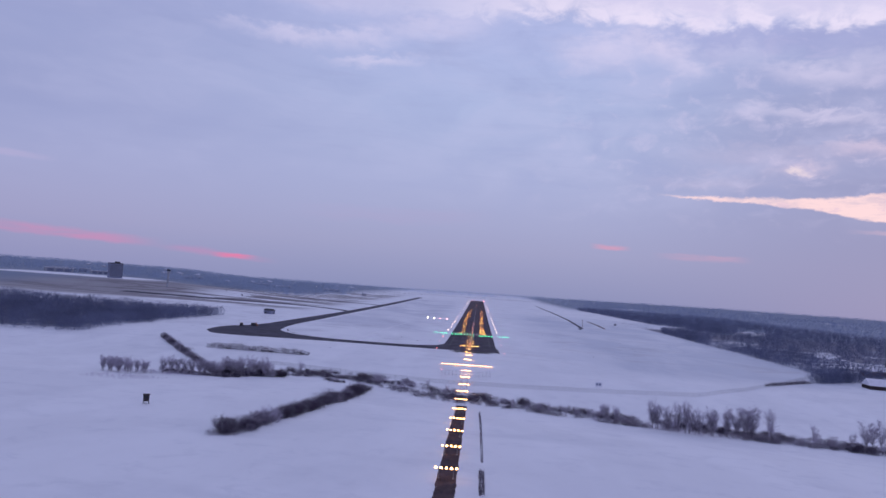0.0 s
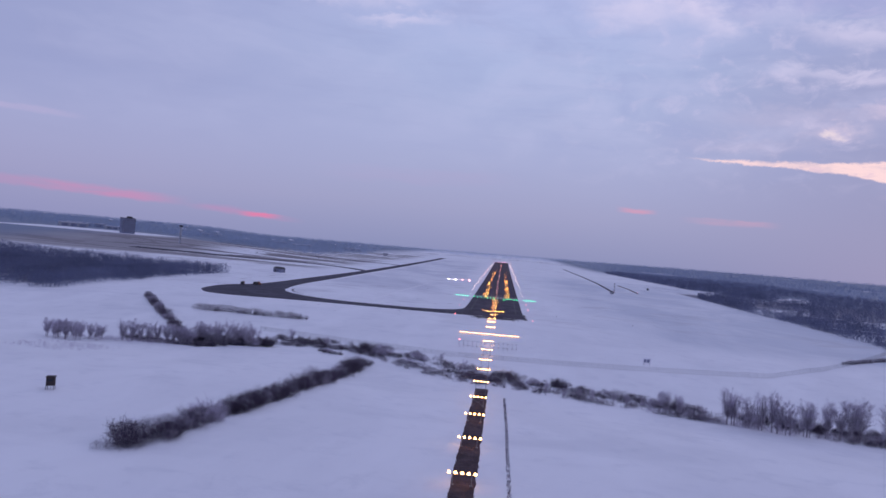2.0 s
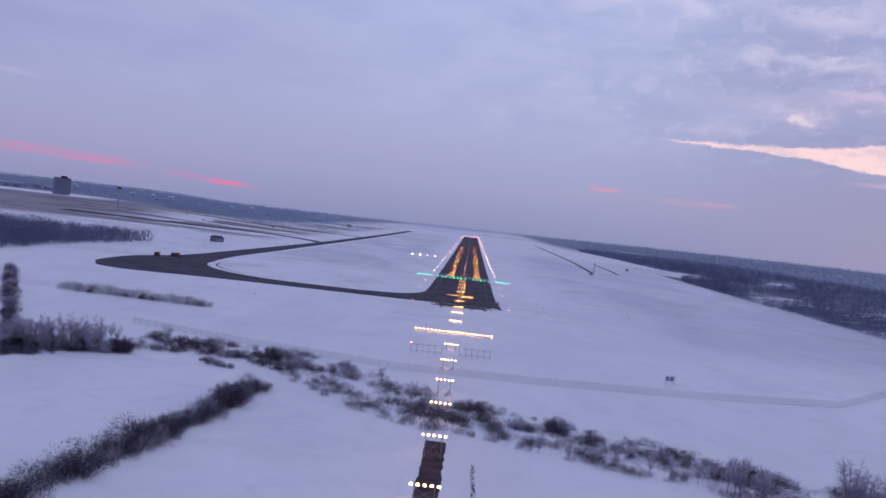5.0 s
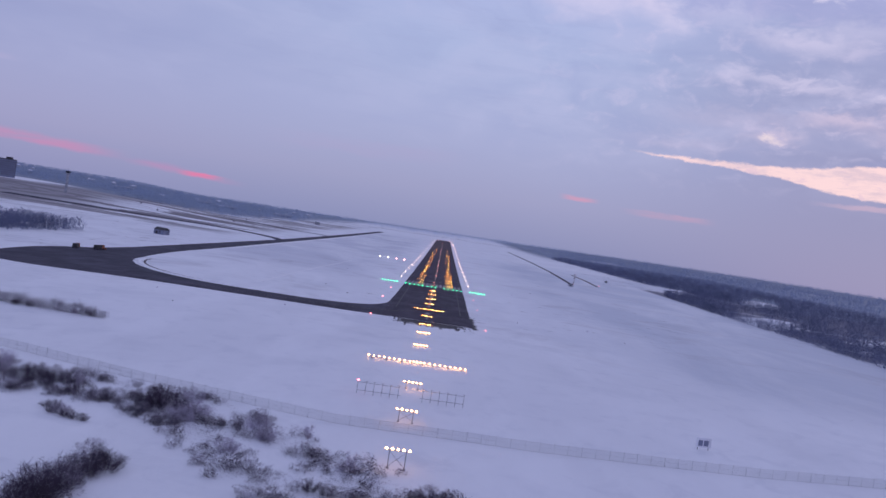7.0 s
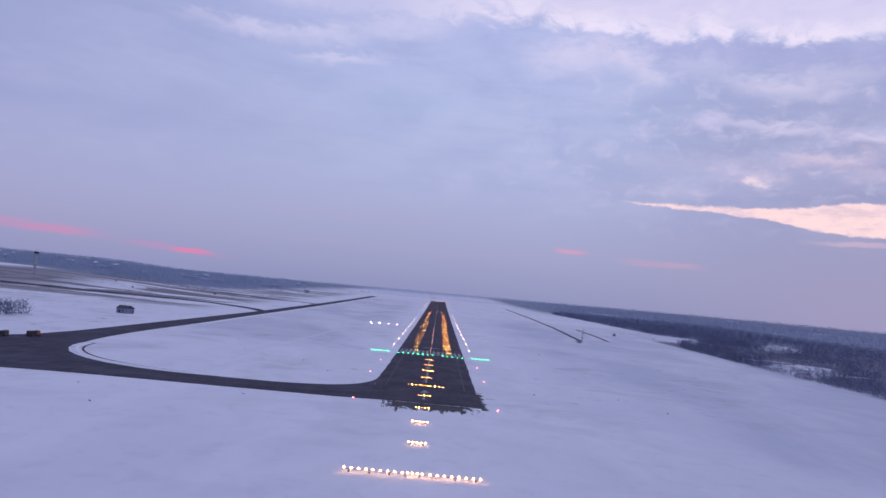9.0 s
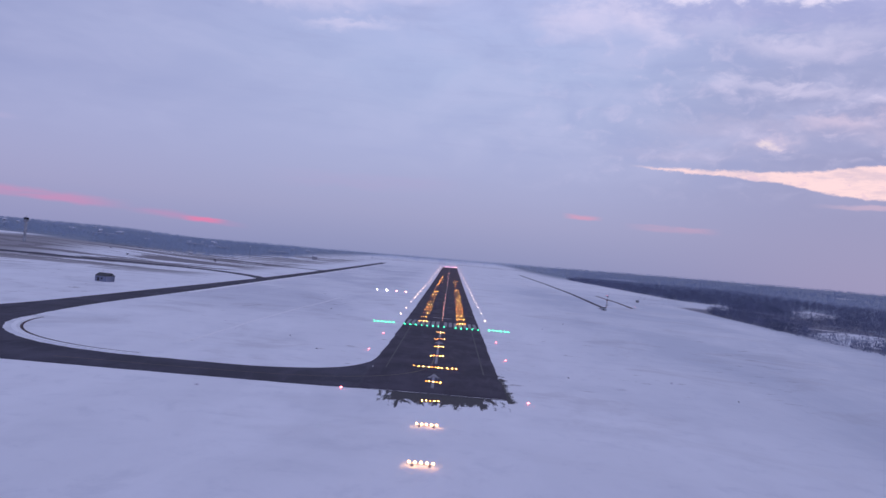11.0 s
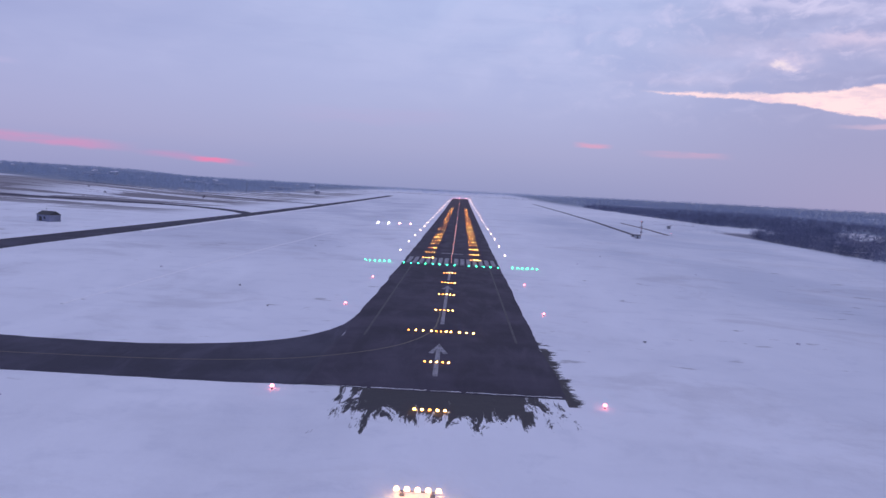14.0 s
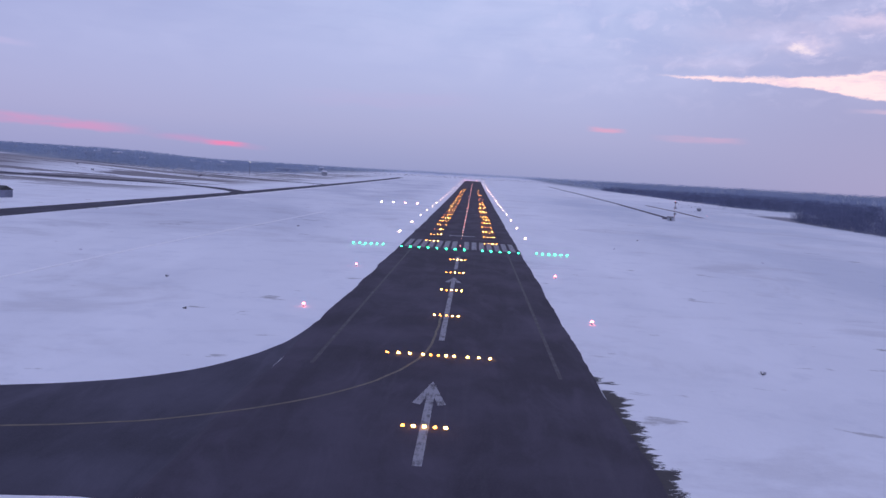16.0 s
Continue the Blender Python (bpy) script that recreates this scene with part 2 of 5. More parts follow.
def plain(name, col, rough=0.7, metal=0.0, scale=3.0, vary=0.25, thin=0.0):
    """A painted or natural surface with stains at two scales."""
    mat, t, s, place = material(name)
    a = t.noise(place, scale, 5)
    b = t.noise(place, scale * 9, 3)
    f = t.m("ADD", t.m("MULTIPLY", a, 0.7), t.m("MULTIPLY", b, 0.3))
    t.wire(s.inputs["Base Color"], t.mix(t.step(0.3, 0.7, f), tuple(c * (1 - vary) for c in col), tuple(min(1, c * (1 + vary)) for c in col)))
    s.inputs["Roughness"].default_value = rough
    s.inputs["Metallic"].default_value = metal
    if rough > 0.8:
        s.inputs["Specular IOR Level"].default_value = 0.15
    relief(t, s, b, 0.3, 0.02)
    if thin:
        # light passes through a mass of twigs
        through_it = t.put("ShaderNodeBsdfTranslucent")
        t.wire(through_it.inputs[0], s.inputs["Base Color"].links[0].from_socket)
        both = t.put("ShaderNodeMixShader")
        both.inputs[0].default_value = thin
        mat.node_tree.links.new(s.outputs[0], both.inputs[1])
        mat.node_tree.links.new(through_it.outputs[0], both.inputs[2])
        mat.node_tree.links.new(both.outputs[0], mat.node_tree.nodes["Material Output"].inputs[0])
    return mat


def lamp_material(name, col, strength):
    mat, t, s, place = material(name)
    s.inputs["Base Color"].default_value = (*col, 1)
    s.inputs["Emission Color"].default_value = (*col, 1)
    s.inputs["Emission Strength"].default_value = strength
    s.inputs["Roughness"].default_value = 0.2
    return mat


def stretched(t, place, sx, sy):
    sp = t.put("ShaderNodeSeparateXYZ")
    t.wire(sp.inputs[0], place)
    return t.xyz(t.m("MULTIPLY", sp.outputs[0], sx), t.m("MULTIPLY", sp.outputs[1], sy), 0.0), sp.outputs


# snowy clearings in the eastern wood: centre, turn of the long axis, half length, half width
CLEARINGS = ((329, 190, 62, 92, 36), (502, 620, 65, 150, 30), (389, 98, 64, 88, 24))


def snow_cover(t, place):
    """Colour and relief of the snow: drifts, flecks of grass, bare fields, heath, and darker ground on hills and under
    woods.
    """
    streaks, (x, y, z) = stretched(t, place, 0.03, 0.011)
    cross, _ = stretched(t, place, 0.017, 0.026)
    soft = t.noise(streaks, 1.0, 6, 0.6, 0.6)
    drift = t.noise(cross, 1.0, 6, 0.6, 0.4)
    grain = t.noise(place, 0.7, 6, 0.65)
    col = t.mix(t.step(0.35, 0.68, soft), (0.845, 0.865, 0.89), (0.91, 0.93, 0.95))
    col = t.mix(t.m("MULTIPLY", t.step(0.5, 0.72, drift), 0.34), col, (0.63, 0.66, 0.71))
    mott = t.noise(place, 0.11, 7, 0.68, 0.4)
    col = t.mix(t.m("MULTIPLY", t.step(0.5, 0.7, mott), 0.32), col, (0.65, 0.68, 0.735))
    # grass showing through thin snow on the airfield: small torn flecks
    near = t.m("MULTIPLY", t.step(-260, -120, y), 1.0)
    fleck_at, _ = stretched(t, place, 0.075, 0.13)
    fleck = t.noise(fleck_at, 1.0, 8, 0.62, 0.3)
    lots = t.noise(streaks, 0.35, 2)
    tuft = t.m("MULTIPLY", t.step(0.0, 0.06, t.m("SUBTRACT", t.m("ADD", fleck, t.m("MULTIPLY", t.m("SUBTRACT", lots, 0.5), 0.35)), 0.655)), near)
    col = t.mix(t.m("MULTIPLY", tuft, 0.75), col, (0.26, 0.25, 0.24))
    # thin snow over the wide grass east of the runway
    thin_east = t.m("MULTIPLY", t.step(30, 120, x), t.m("MULTIPLY", t.step(-330, -240, y), t.m("SUBTRACT", 1.0, t.step(600, 900, y))))
    ragged_thin = t.noise(stretched(t, place, 0.012, 0.006)[0], 1.0, 5, 0.6, 0.8)
    col = t.mix(t.m("MULTIPLY", thin_east, t.m("ADD", 0.32, t.m("MULTIPLY", t.step(0.35, 0.65, ragged_thin), 0.4))), col, (0.52, 0.575, 0.66))
    # and between the runway and the parallel taxiway
    thin_west = t.m("MULTIPLY", t.m("MULTIPLY", t.step(-185, -165, x), t.m("SUBTRACT", 1.0, t.step(-75, -30, x))), t.m("MULTIPLY", t.step(-90, 120, y), t.m("SUBTRACT", 1.0, t.step(1300, 1700, y))))
    col = t.mix(t.m("MULTIPLY", thin_west, t.m("ADD", 0.12, t.m("MULTIPLY", t.step(0.4, 0.62, ragged_thin), 0.45))), col, (0.52, 0.55, 0.63))
    # thin, dirty snow in long smears
    smear_at, _ = stretched(t, place, 0.017, 0.022)
    smear = t.noise(smear_at, 1.0, 8, 0.68, 0.8)
    patchy = t.m("MULTIPLY", t.m("MULTIPLY", t.step(0.52, 0.66, smear), t.step(-300, -170, y)), 0.26)
    col = t.mix(patchy, col, (0.40, 0.39, 0.42))
    # fields west of the parallel taxiway: strips of mown grass with little snow
    west = t.m("SUBTRACT", 1.0, t.step(-285, -225, x))
    west = t.m("MULTIPLY", west, t.m("MULTIPLY", t.step(180, 420, y), t.m("SUBTRACT", 1.0, t.step(1500, 2400, y))))
    strips_at, _ = stretched(t, place, 0.0028, 0.0105)
    strips = t.noise(strips_at, 1.6, 7, 0.62, 0.5)
    bare = t.m("MULTIPLY", t.step(0.475, 0.52, strips), west)
    heath_and_hills = t.m("MULTIPLY", t.m("SUBTRACT", 1.0, t.step(-560, -430, x)), t.m("MULTIPLY", t.step(250, 420, y), t.m("SUBTRACT", 1.0, t.step(1300, 1900, y))))
    bare = t.m("MAXIMUM", bare, t.m("MULTIPLY", heath_and_hills, t.m("ADD", 0.72, t.m("MULTIPLY", strips, 0.3))))
    # a white field in front of the town
    field = t.m("MULTIPLY", t.m("MULTIPLY", t.step(-1010, -960, x), t.m("SUBTRACT", 1.0, t.step(-690, -610, x))),
                t.m("MULTIPLY", t.step(618, 640, y), t.m("SUBTRACT", 1.0, t.step(780, 860, y))))
    bare = t.m("MULTIPLY", bare, t.m("SUBTRACT", 1.0, field))
    col = t.mix(t.m("MULTIPLY", bare, 0.9), col, (0.15, 0.13, 0.145))
    # blue-grey ground on the far hills and in the eastern wood, with open snowy fields between
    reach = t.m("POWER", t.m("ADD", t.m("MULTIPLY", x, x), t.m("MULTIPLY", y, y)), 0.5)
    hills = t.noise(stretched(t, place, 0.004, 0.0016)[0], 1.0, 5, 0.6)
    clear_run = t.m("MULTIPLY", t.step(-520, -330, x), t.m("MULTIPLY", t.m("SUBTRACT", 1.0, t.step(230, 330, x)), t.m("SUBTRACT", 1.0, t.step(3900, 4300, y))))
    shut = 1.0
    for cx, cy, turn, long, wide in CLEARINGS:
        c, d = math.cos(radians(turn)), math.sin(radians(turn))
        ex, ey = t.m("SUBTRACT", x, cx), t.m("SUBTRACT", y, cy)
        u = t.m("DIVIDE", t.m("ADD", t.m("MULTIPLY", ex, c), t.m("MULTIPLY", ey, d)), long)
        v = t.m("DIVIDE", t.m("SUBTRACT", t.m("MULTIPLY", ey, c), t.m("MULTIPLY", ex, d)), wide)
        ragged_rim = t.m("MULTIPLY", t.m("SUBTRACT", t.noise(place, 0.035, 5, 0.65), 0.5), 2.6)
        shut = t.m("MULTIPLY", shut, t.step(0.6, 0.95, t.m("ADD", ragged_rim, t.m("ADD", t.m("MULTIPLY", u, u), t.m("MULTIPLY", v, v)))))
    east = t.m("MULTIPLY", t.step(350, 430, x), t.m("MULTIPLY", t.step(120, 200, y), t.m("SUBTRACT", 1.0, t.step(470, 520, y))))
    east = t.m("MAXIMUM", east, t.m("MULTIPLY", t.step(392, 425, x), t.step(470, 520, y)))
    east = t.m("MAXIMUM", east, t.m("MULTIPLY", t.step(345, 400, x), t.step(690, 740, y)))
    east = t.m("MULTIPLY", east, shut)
    heath_and_hills = t.m("MULTIPLY", t.m("MAXIMUM", east, t.m("MAXIMUM", t.step(1250, 1800, reach), t.m("MULTIPLY", t.step(900, 1050, reach), t.m("SUBTRACT", 1.0, t.step(-620, -420, x))))), t.m("SUBTRACT", 1.0, clear_run))
    heath_and_hills = t.m("MULTIPLY", heath_and_hills, t.m("SUBTRACT", 1.0, field))
    col = t.mix(t.m("MULTIPLY", heath_and_hills, t.step(0.28, 0.40, hills)), col, (0.20, 0.25, 0.33))
    # darker ground under the western wood
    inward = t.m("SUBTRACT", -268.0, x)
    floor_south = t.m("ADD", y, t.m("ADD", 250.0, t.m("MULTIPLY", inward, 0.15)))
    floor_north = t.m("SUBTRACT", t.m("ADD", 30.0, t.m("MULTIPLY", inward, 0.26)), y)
    dark_floor = t.m("MULTIPLY", t.step(12, 30, inward), t.m("MULTIPLY", t.step(10, 35, floor_south), t.step(10, 35, floor_north)))
    col = t.mix(t.m("MULTIPLY", dark_floor, t.step(0.3, 0.5, mott)), col, (0.14, 0.15, 0.21))
    # darker ground under the eastern wood, but not in its clearings
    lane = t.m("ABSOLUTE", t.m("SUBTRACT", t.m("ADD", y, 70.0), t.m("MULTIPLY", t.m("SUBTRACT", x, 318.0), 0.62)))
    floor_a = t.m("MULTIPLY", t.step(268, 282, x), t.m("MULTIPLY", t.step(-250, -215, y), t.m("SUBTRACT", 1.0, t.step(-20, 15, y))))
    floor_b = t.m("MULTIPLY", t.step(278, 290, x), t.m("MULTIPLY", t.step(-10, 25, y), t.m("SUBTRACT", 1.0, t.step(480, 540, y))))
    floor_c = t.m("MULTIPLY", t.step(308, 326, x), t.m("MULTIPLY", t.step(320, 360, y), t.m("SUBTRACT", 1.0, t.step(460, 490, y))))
    dark_floor = t.m("MULTIPLY", t.m("MULTIPLY", t.m("MAXIMUM", floor_a, t.m("MAXIMUM", floor_b, floor_c)), t.step(20, 34, lane)), shut)
    col = t.mix(t.m("MULTIPLY", dark_floor, t.step(0.36, 0.46, t.noise(place, 0.02, 4))), col, (0.14, 0.15, 0.21))
    return col, t.m("ADD", grain, t.m("MULTIPLY", drift, 2.0))


def snow_material():
    mat, t, s, place = material("snow_field")
    col, height = snow_cover(t, place)
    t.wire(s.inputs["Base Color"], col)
    s.inputs["Roughness"].default_value = 0.75
    relief(t, s, height, 0.35, 0.25)
    return mat


def asphalt_material(name, tone):
    mat, t, s, place = material(name)
    lanes, (x, y, z) = stretched(t, place, 0.55, 0.015)
    wear = t.noise(lanes, 1.0, 5, 0.6)
    patch = t.noise(place, 0.06, 4)
    grit = t.noise(place, 6.0, 4)
    blot = t.noise(stretched(t, place, 0.16, 0.05)[0], 1.0, 7, 0.65, 0.6)
    col = t.mix(t.step(0.35, 0.7, patch), tuple(v * 0.78 for v in tone), tuple(v * 1.25 for v in tone))
    col = t.mix(t.m("MULTIPLY", t.step(0.5, 0.68, blot), 0.45), col, tuple(v * 1.7 for v in tone))
    col = t.mix(t.m("MULTIPLY", t.step(0.5, 0.34, blot), 0.5), col, tuple(v * 0.6 for v in tone))
    col = t.mix(t.m("MULTIPLY", t.step(0.55, 0.78, wear), 0.25), col, (0.11, 0.11, 0.13))
    col = t.mix(t.m("MULTIPLY", t.step(0.35, 0.7, grit), 0.2), col, tuple(v * 1.6 for v in tone))
    t.wire(s.inputs["Base Color"], col)
    s.inputs["Roughness"].default_value = 0.85
    s.inputs["Specular IOR Level"].default_value = 0.15
    relief(t, s, grit, 0.2, 0.02)
    return mat


def ragged_material(name, verge):
    """Asphalt half buried in blown snow at the rim of the pavement."""
    mat, t, s, place = material(name)
    at, (x, y, z) = stretched(t, place, 0.12, 0.30) if verge else stretched(t, place, 0.42, 0.085)
    tear = t.noise(at, 1.0, 12, 0.74, 0.5)
    if verge:
        edge = t.m("MAXIMUM", t.m("MULTIPLY", t.m("SUBTRACT", x, 21.5), 0.085), t.m("MULTIPLY", t.m("SUBTRACT", y, -168.0), 0.012))
    else:
        edge = t.m("MAXIMUM", t.m("MULTIPLY", t.m("SUBTRACT", -209.0, y), 0.018), t.m("MULTIPLY", t.m("SUBTRACT", t.m("ABSOLUTE", t.m("SUBTRACT", x, 2.5)), 12.0), 0.03))
    cover = t.step(0.56, 0.60, t.m("ADD", tear, edge))
    col, height = snow_cover(t, place)
    t.wire(s.inputs["Base Color"], t.mix(cover, (0.030, 0.028, 0.035), col))
    s.inputs["Roughness"].default_value = 0.75
    relief(t, s, height, 0.35, 0.25)
    return mat


def worn_paint(name, col, keep):
    """Road paint rubbed off down to the asphalt in patches."""
    mat, t, s, place = material(name)
    rub = t.m("ADD", t.m("MULTIPLY", t.noise(place, 0.5, 6, 0.65), 0.6), t.m("MULTIPLY", t.noise(stretched(t, place, 3.0, 0.3)[0], 1.0, 5, 0.65), 0.4))
    t.wire(s.inputs["Base Color"], t.mix(t.step(keep - 0.09, keep + 0.09, rub), (0.048, 0.044, 0.056), col))
    s.inputs["Roughness"].default_value = 0.75
    return mat


SNOW = snow_material()
ASPHALT = asphalt_material("runway_asphalt", (0.062, 0.056, 0.078))
TAXI_ASPHALT = asphalt_material("taxiway_asphalt", (0.066, 0.064, 0.088))
RAGGED = ragged_material("half_cleared_asphalt", False)
VERGE = ragged_material("half_cleared_verge", True)
FAINT = worn_paint("nearly_worn_off_paint", (0.10, 0.10, 0.115), 0.56)
PAINT = worn_paint("worn_white_paint", (0.30, 0.30, 0.33), 0.45)
YELLOW = plain("worn_yellow_paint", (0.13, 0.11, 0.08), 0.7, scale=0.8, vary=0.3)
BARK = plain("winter_bark", (0.30, 0.27, 0.31), 0.9, scale=2.0)
TWIG = plain("bare_twigs", (0.50, 0.47, 0.56), 0.9, scale=0.6, vary=0.35, thin=0.5)
BRUSH = plain("dark_scrub", (0.105, 0.088, 0.12), 0.9, scale=0.5, vary=0.4, thin=0.5)
# woods grow paler and bluer with distance; the haze is put into their colours
NEAR_WOODS = plain("near_woodland", (0.165, 0.187, 0.285), 0.95, scale=0.03, vary=0.3, thin=0.5)
DISTANT = plain("distant_hazed_woodland", (0.31, 0.375, 0.53), 0.95, scale=0.01, vary=0.2, thin=0.5)
HAZED_FAR = plain("hazed_far_woodland", (0.36, 0.44, 0.58), 0.95, scale=0.01, vary=0.2, thin=0.5)
# palest tone: the haze beyond the runway end, painted as base colour
HAZED_END = plain("haze_pale_woodland", (0.55, 0.62, 0.75), 0.95, scale=0.01, vary=0.12, thin=0.5)
EARTH = plain("bare_brown_soil", (0.085, 0.06, 0.064), 0.95, scale=0.3, vary=0.45)
STEEL = plain("galvanised_steel", (0.25, 0.25, 0.27), 0.5, 0.6)
DARK = plain("dark_metal", (0.05, 0.05, 0.055), 0.6, 0.2)
REDWHITE = plain("faded_red_paint", (0.35, 0.09, 0.08), 0.6)
WALL = plain("grey_render_wall", (0.42, 0.43, 0.47), 0.85, scale=0.3)
CONCRETE = plain("pale_concrete", (0.40, 0.42, 0.47), 0.85, scale=0.2)
# lightened and blued: the haze over the far office block is in this colour
BLOCK = plain("haze_blue_cladding", (0.20, 0.22, 0.31), 0.8, scale=0.2)
BRICK = plain("brown_brick", (0.16, 0.12, 0.12), 0.9, scale=0.4)
BANK_SNOW = plain("clean_ploughed_snow", (0.92, 0.935, 0.95), 0.75, scale=0.5, vary=0.05)
ROOF_SNOW = plain("snow_on_roof", (0.80, 0.81, 0.86), 0.75, scale=0.4, vary=0.08)
BLOCK_GLASS = plain("dull_window_band", (0.09, 0.10, 0.14), 0.3)
GLASS = plain("dark_window_glass", (0.03, 0.035, 0.045), 0.12)
WOOD = plain("dark_weathered_boards", (0.055, 0.045, 0.045), 0.85)
TRUCK_ORANGE = plain("dirty_orange_paint", (0.34, 0.13, 0.07), 0.5)
TYRE = plain("black_rubber", (0.02, 0.02, 0.02), 0.8)

def chainlink():
    """Woven wire, mostly holes."""
    mat, t, s, place = material("chainlink")
    s.inputs["Base Color"].default_value = (0.27, 0.29, 0.30, 1)
    s.inputs["Metallic"].default_value = 0.2
    s.inputs["Roughness"].default_value = 0.6
    s.inputs["Alpha"].default_value = 0.17
    return mat


CHAINLINK = chainlink()
LAMP_APPROACH = lamp_material("warm_white_approach_lamp", (1.0, 0.46, 0.17), 13)
LAMP_PAD = lamp_material("amber_white_inset_lamp", (1.0, 0.43, 0.09), 34)
LAMP_PAD_WEAK = lamp_material("weak_inset_lamp", (1.0, 0.34, 0.06), 9)
LAMP_TOUCH = lamp_material("amber_touchdown_lamp", (1.0, 0.34, 0.05), 13)
LAMP_TOUCH_BRIGHT = lamp_material("bright_touchdown_lamp", (1.0, 0.40, 0.07), 44)
LAMP_TOUCH_DIM = lamp_material("dim_touchdown_lamp", (1.0, 0.27, 0.10), 2.6)
LAMP_CENTRE = lamp_material("dim_centreline_lamp", (1.0, 0.36, 0.28), 6)
LAMP_EDGE = lamp_material("pale_edge_lamp", (1.0, 0.62, 0.47), 14)
LAMP_GREEN = lamp_material("green_threshold_lamp", (0.03, 0.80, 0.34), 9)
LAMP_RED = lamp_material("red_lamp", (1.0, 0.20, 0.24), 6)
LAMP_END = lamp_material("red_runway_end_lamp", (1.0, 0.22, 0.26), 40)
LAMP_PAPI = lamp_material("white_slope_lamp", (1.0, 0.82, 0.76), 22)
LAMP_PAPI_RED = lamp_material("pink_slope_lamp", (1.0, 0.34, 0.38), 11)


# ---- building blocks ----
def make_mesh(name, verts, faces, mat, smooth=False):
    me = bpy.data.meshes.new(name)
    me.from_pydata([tuple(map(float, v)) for v in verts], [], faces)
    me.materials.append(mat)
    if smooth:
        me.shade_smooth()
    me.update()
    return me


class Shape:
    """Collects boxes and tapered tubes into one mesh."""

    def __init__(self):
        self.v, self.f = [], []

    def add(self, verts, faces):
        k = len(self.v)
        self.v += [tuple(v) for v in verts]
        self.f += [tuple(i + k for i in f) for f in faces]
        return self

    def box(self, x, y, z, sx, sy, sz, taper=1.0):
        """A box on its base centre."""
        a, b = sx / 2, sy / 2
        p = [(x - a, y - b, z), (x + a, y - b, z), (x + a, y + b, z), (x - a, y + b, z)]
        p += [(x + (u - x) * taper, y + (v - y) * taper, z + sz) for u, v, _ in p]
        return self.add(p, [(3, 2, 1, 0), (4, 5, 6, 7), (0, 1, 5, 4), (1, 2, 6, 5), (2, 3, 7, 6), (3, 0, 4, 7)])

    def tube(self, a, b, r0, r1=None, sides=6):
        a, b = Vector(a), Vector(b)
        r1 = r0 if r1 is None else r1
        q = (b - a).to_track_quat("Z", "Y")
        p = []
        for c, r in ((a, r0), (b, r1)):
            for i in range(sides):
                w = 2 * math.pi * i / sides
                p.append(c + q @ Vector((r * math.cos(w), r * math.sin(w), 0)))
        f = [(i, (i + 1) % sides, sides + (i + 1) % sides, sides + i) for i in range(sides)]
        f += [tuple(range(sides))[::-1], tuple(range(sides, 2 * sides))]
        return self.add(p, f)

    def dome(self, x, y, z, r, h, sides=8):
        p = [(x + r * math.cos(2 * math.pi * i / sides), y + r * math.sin(2 * math.pi * i / sides), z) for i in range(sides)]
        p += [(x + 0.75 * r * math.cos(2 * math.pi * i / sides), y + 0.75 * r * math.sin(2 * math.pi * i / sides), z + 0.75 * h) for i in range(sides)]
        p.append((x, y, z + h))
        f = [(i, (i + 1) % sides, sides + (i + 1) % sides, sides + i) for i in range(sides)]
        f += [(sides + i, sides + (i + 1) % sides, 2 * sides) for i in range(sides)]
        f.append(tuple(range(sides))[::-1])
        return self.add(p, f)

    def gable(self, x, y, z, sx, sy, h, over=0.4):
        """A pitched roof with its ridge along x, with thickness."""
        a, b = sx / 2 + over, sy / 2 + over
        p = [(x - a, y - b, z), (x + a, y - b, z), (x + a, y + b, z), (x - a, y + b, z), (x - a, y, z + h), (x + a, y, z + h)]
        return self.add(p, [(3, 2, 1, 0), (0, 1, 5, 4), (2, 3, 4, 5), (1, 2, 5), (3, 0, 4)])

    def mesh(self, name, mat, smooth=False):
        return make_mesh(name, self.v, self.f, mat, smooth)


def part(name, me, parent, label=""):
    ob = new(name, me)
    ob.parent = parent
    return tagged(ob, label)


def thing(name, x, y, z, turn, label, category, group="", kind=""):
    ob = new(name)
    ob.empty_display_size = 0.2
    ob.matrix_world = pose(x, y, z, 0, 0, turn)
    return tagged(ob, label, category, group, kind)


# ---- the lie of the land ----
def smooth(a, b, x):
    u = min(1.0, max(0.0, (x - a) / (b - a)))
    return u * u * (3 - 2 * u)


VALLEY = ((-1100, 12), (-760, 9), (-600, 5.5), (-500, 0.5), (-460, -3.5), (-400, -5), (-345, -3), (-300, -1), (-260, 0))


def land(x, y):
    """Height of the ground."""
    s = y + 0.27 * x
    v = 0.0
    if y < 0:
        v = float(np.interp(s, [p[0] for p in VALLEY], [p[1] for p in VALLEY]))
        v *= 1 - smooth(-60, 0, y)
    yy = max(y, 0.0)
    r = math.hypot(x, y)
    far = smooth(1700, 4800, r)
    hump = 0.75 + 0.5 * noise.noise(Vector((x * 0.0006, y * 0.0006, 2.0)))
    # the rise on which the western town stands
    rise = 19 * smooth(-320, 190, -x - 0.38 * y - 281) * smooth(440, 650, y)
    return v + 11.2 * (min(yy, 1764) / 1764) ** 1.5 + 26 * far * hump + rise


def graded(edges):
    """Grid lines from stretches of (start, end, step)."""
    g = []
    for a, b, step in edges:
        g += list(np.arange(a, b, step))
    return g + [edges[-1][1]]


XS = graded([(-4600, -1200, 170), (-1200, -320, 40), (-320, 320, 10), (320, 1200, 40), (1200, 4600, 170)])
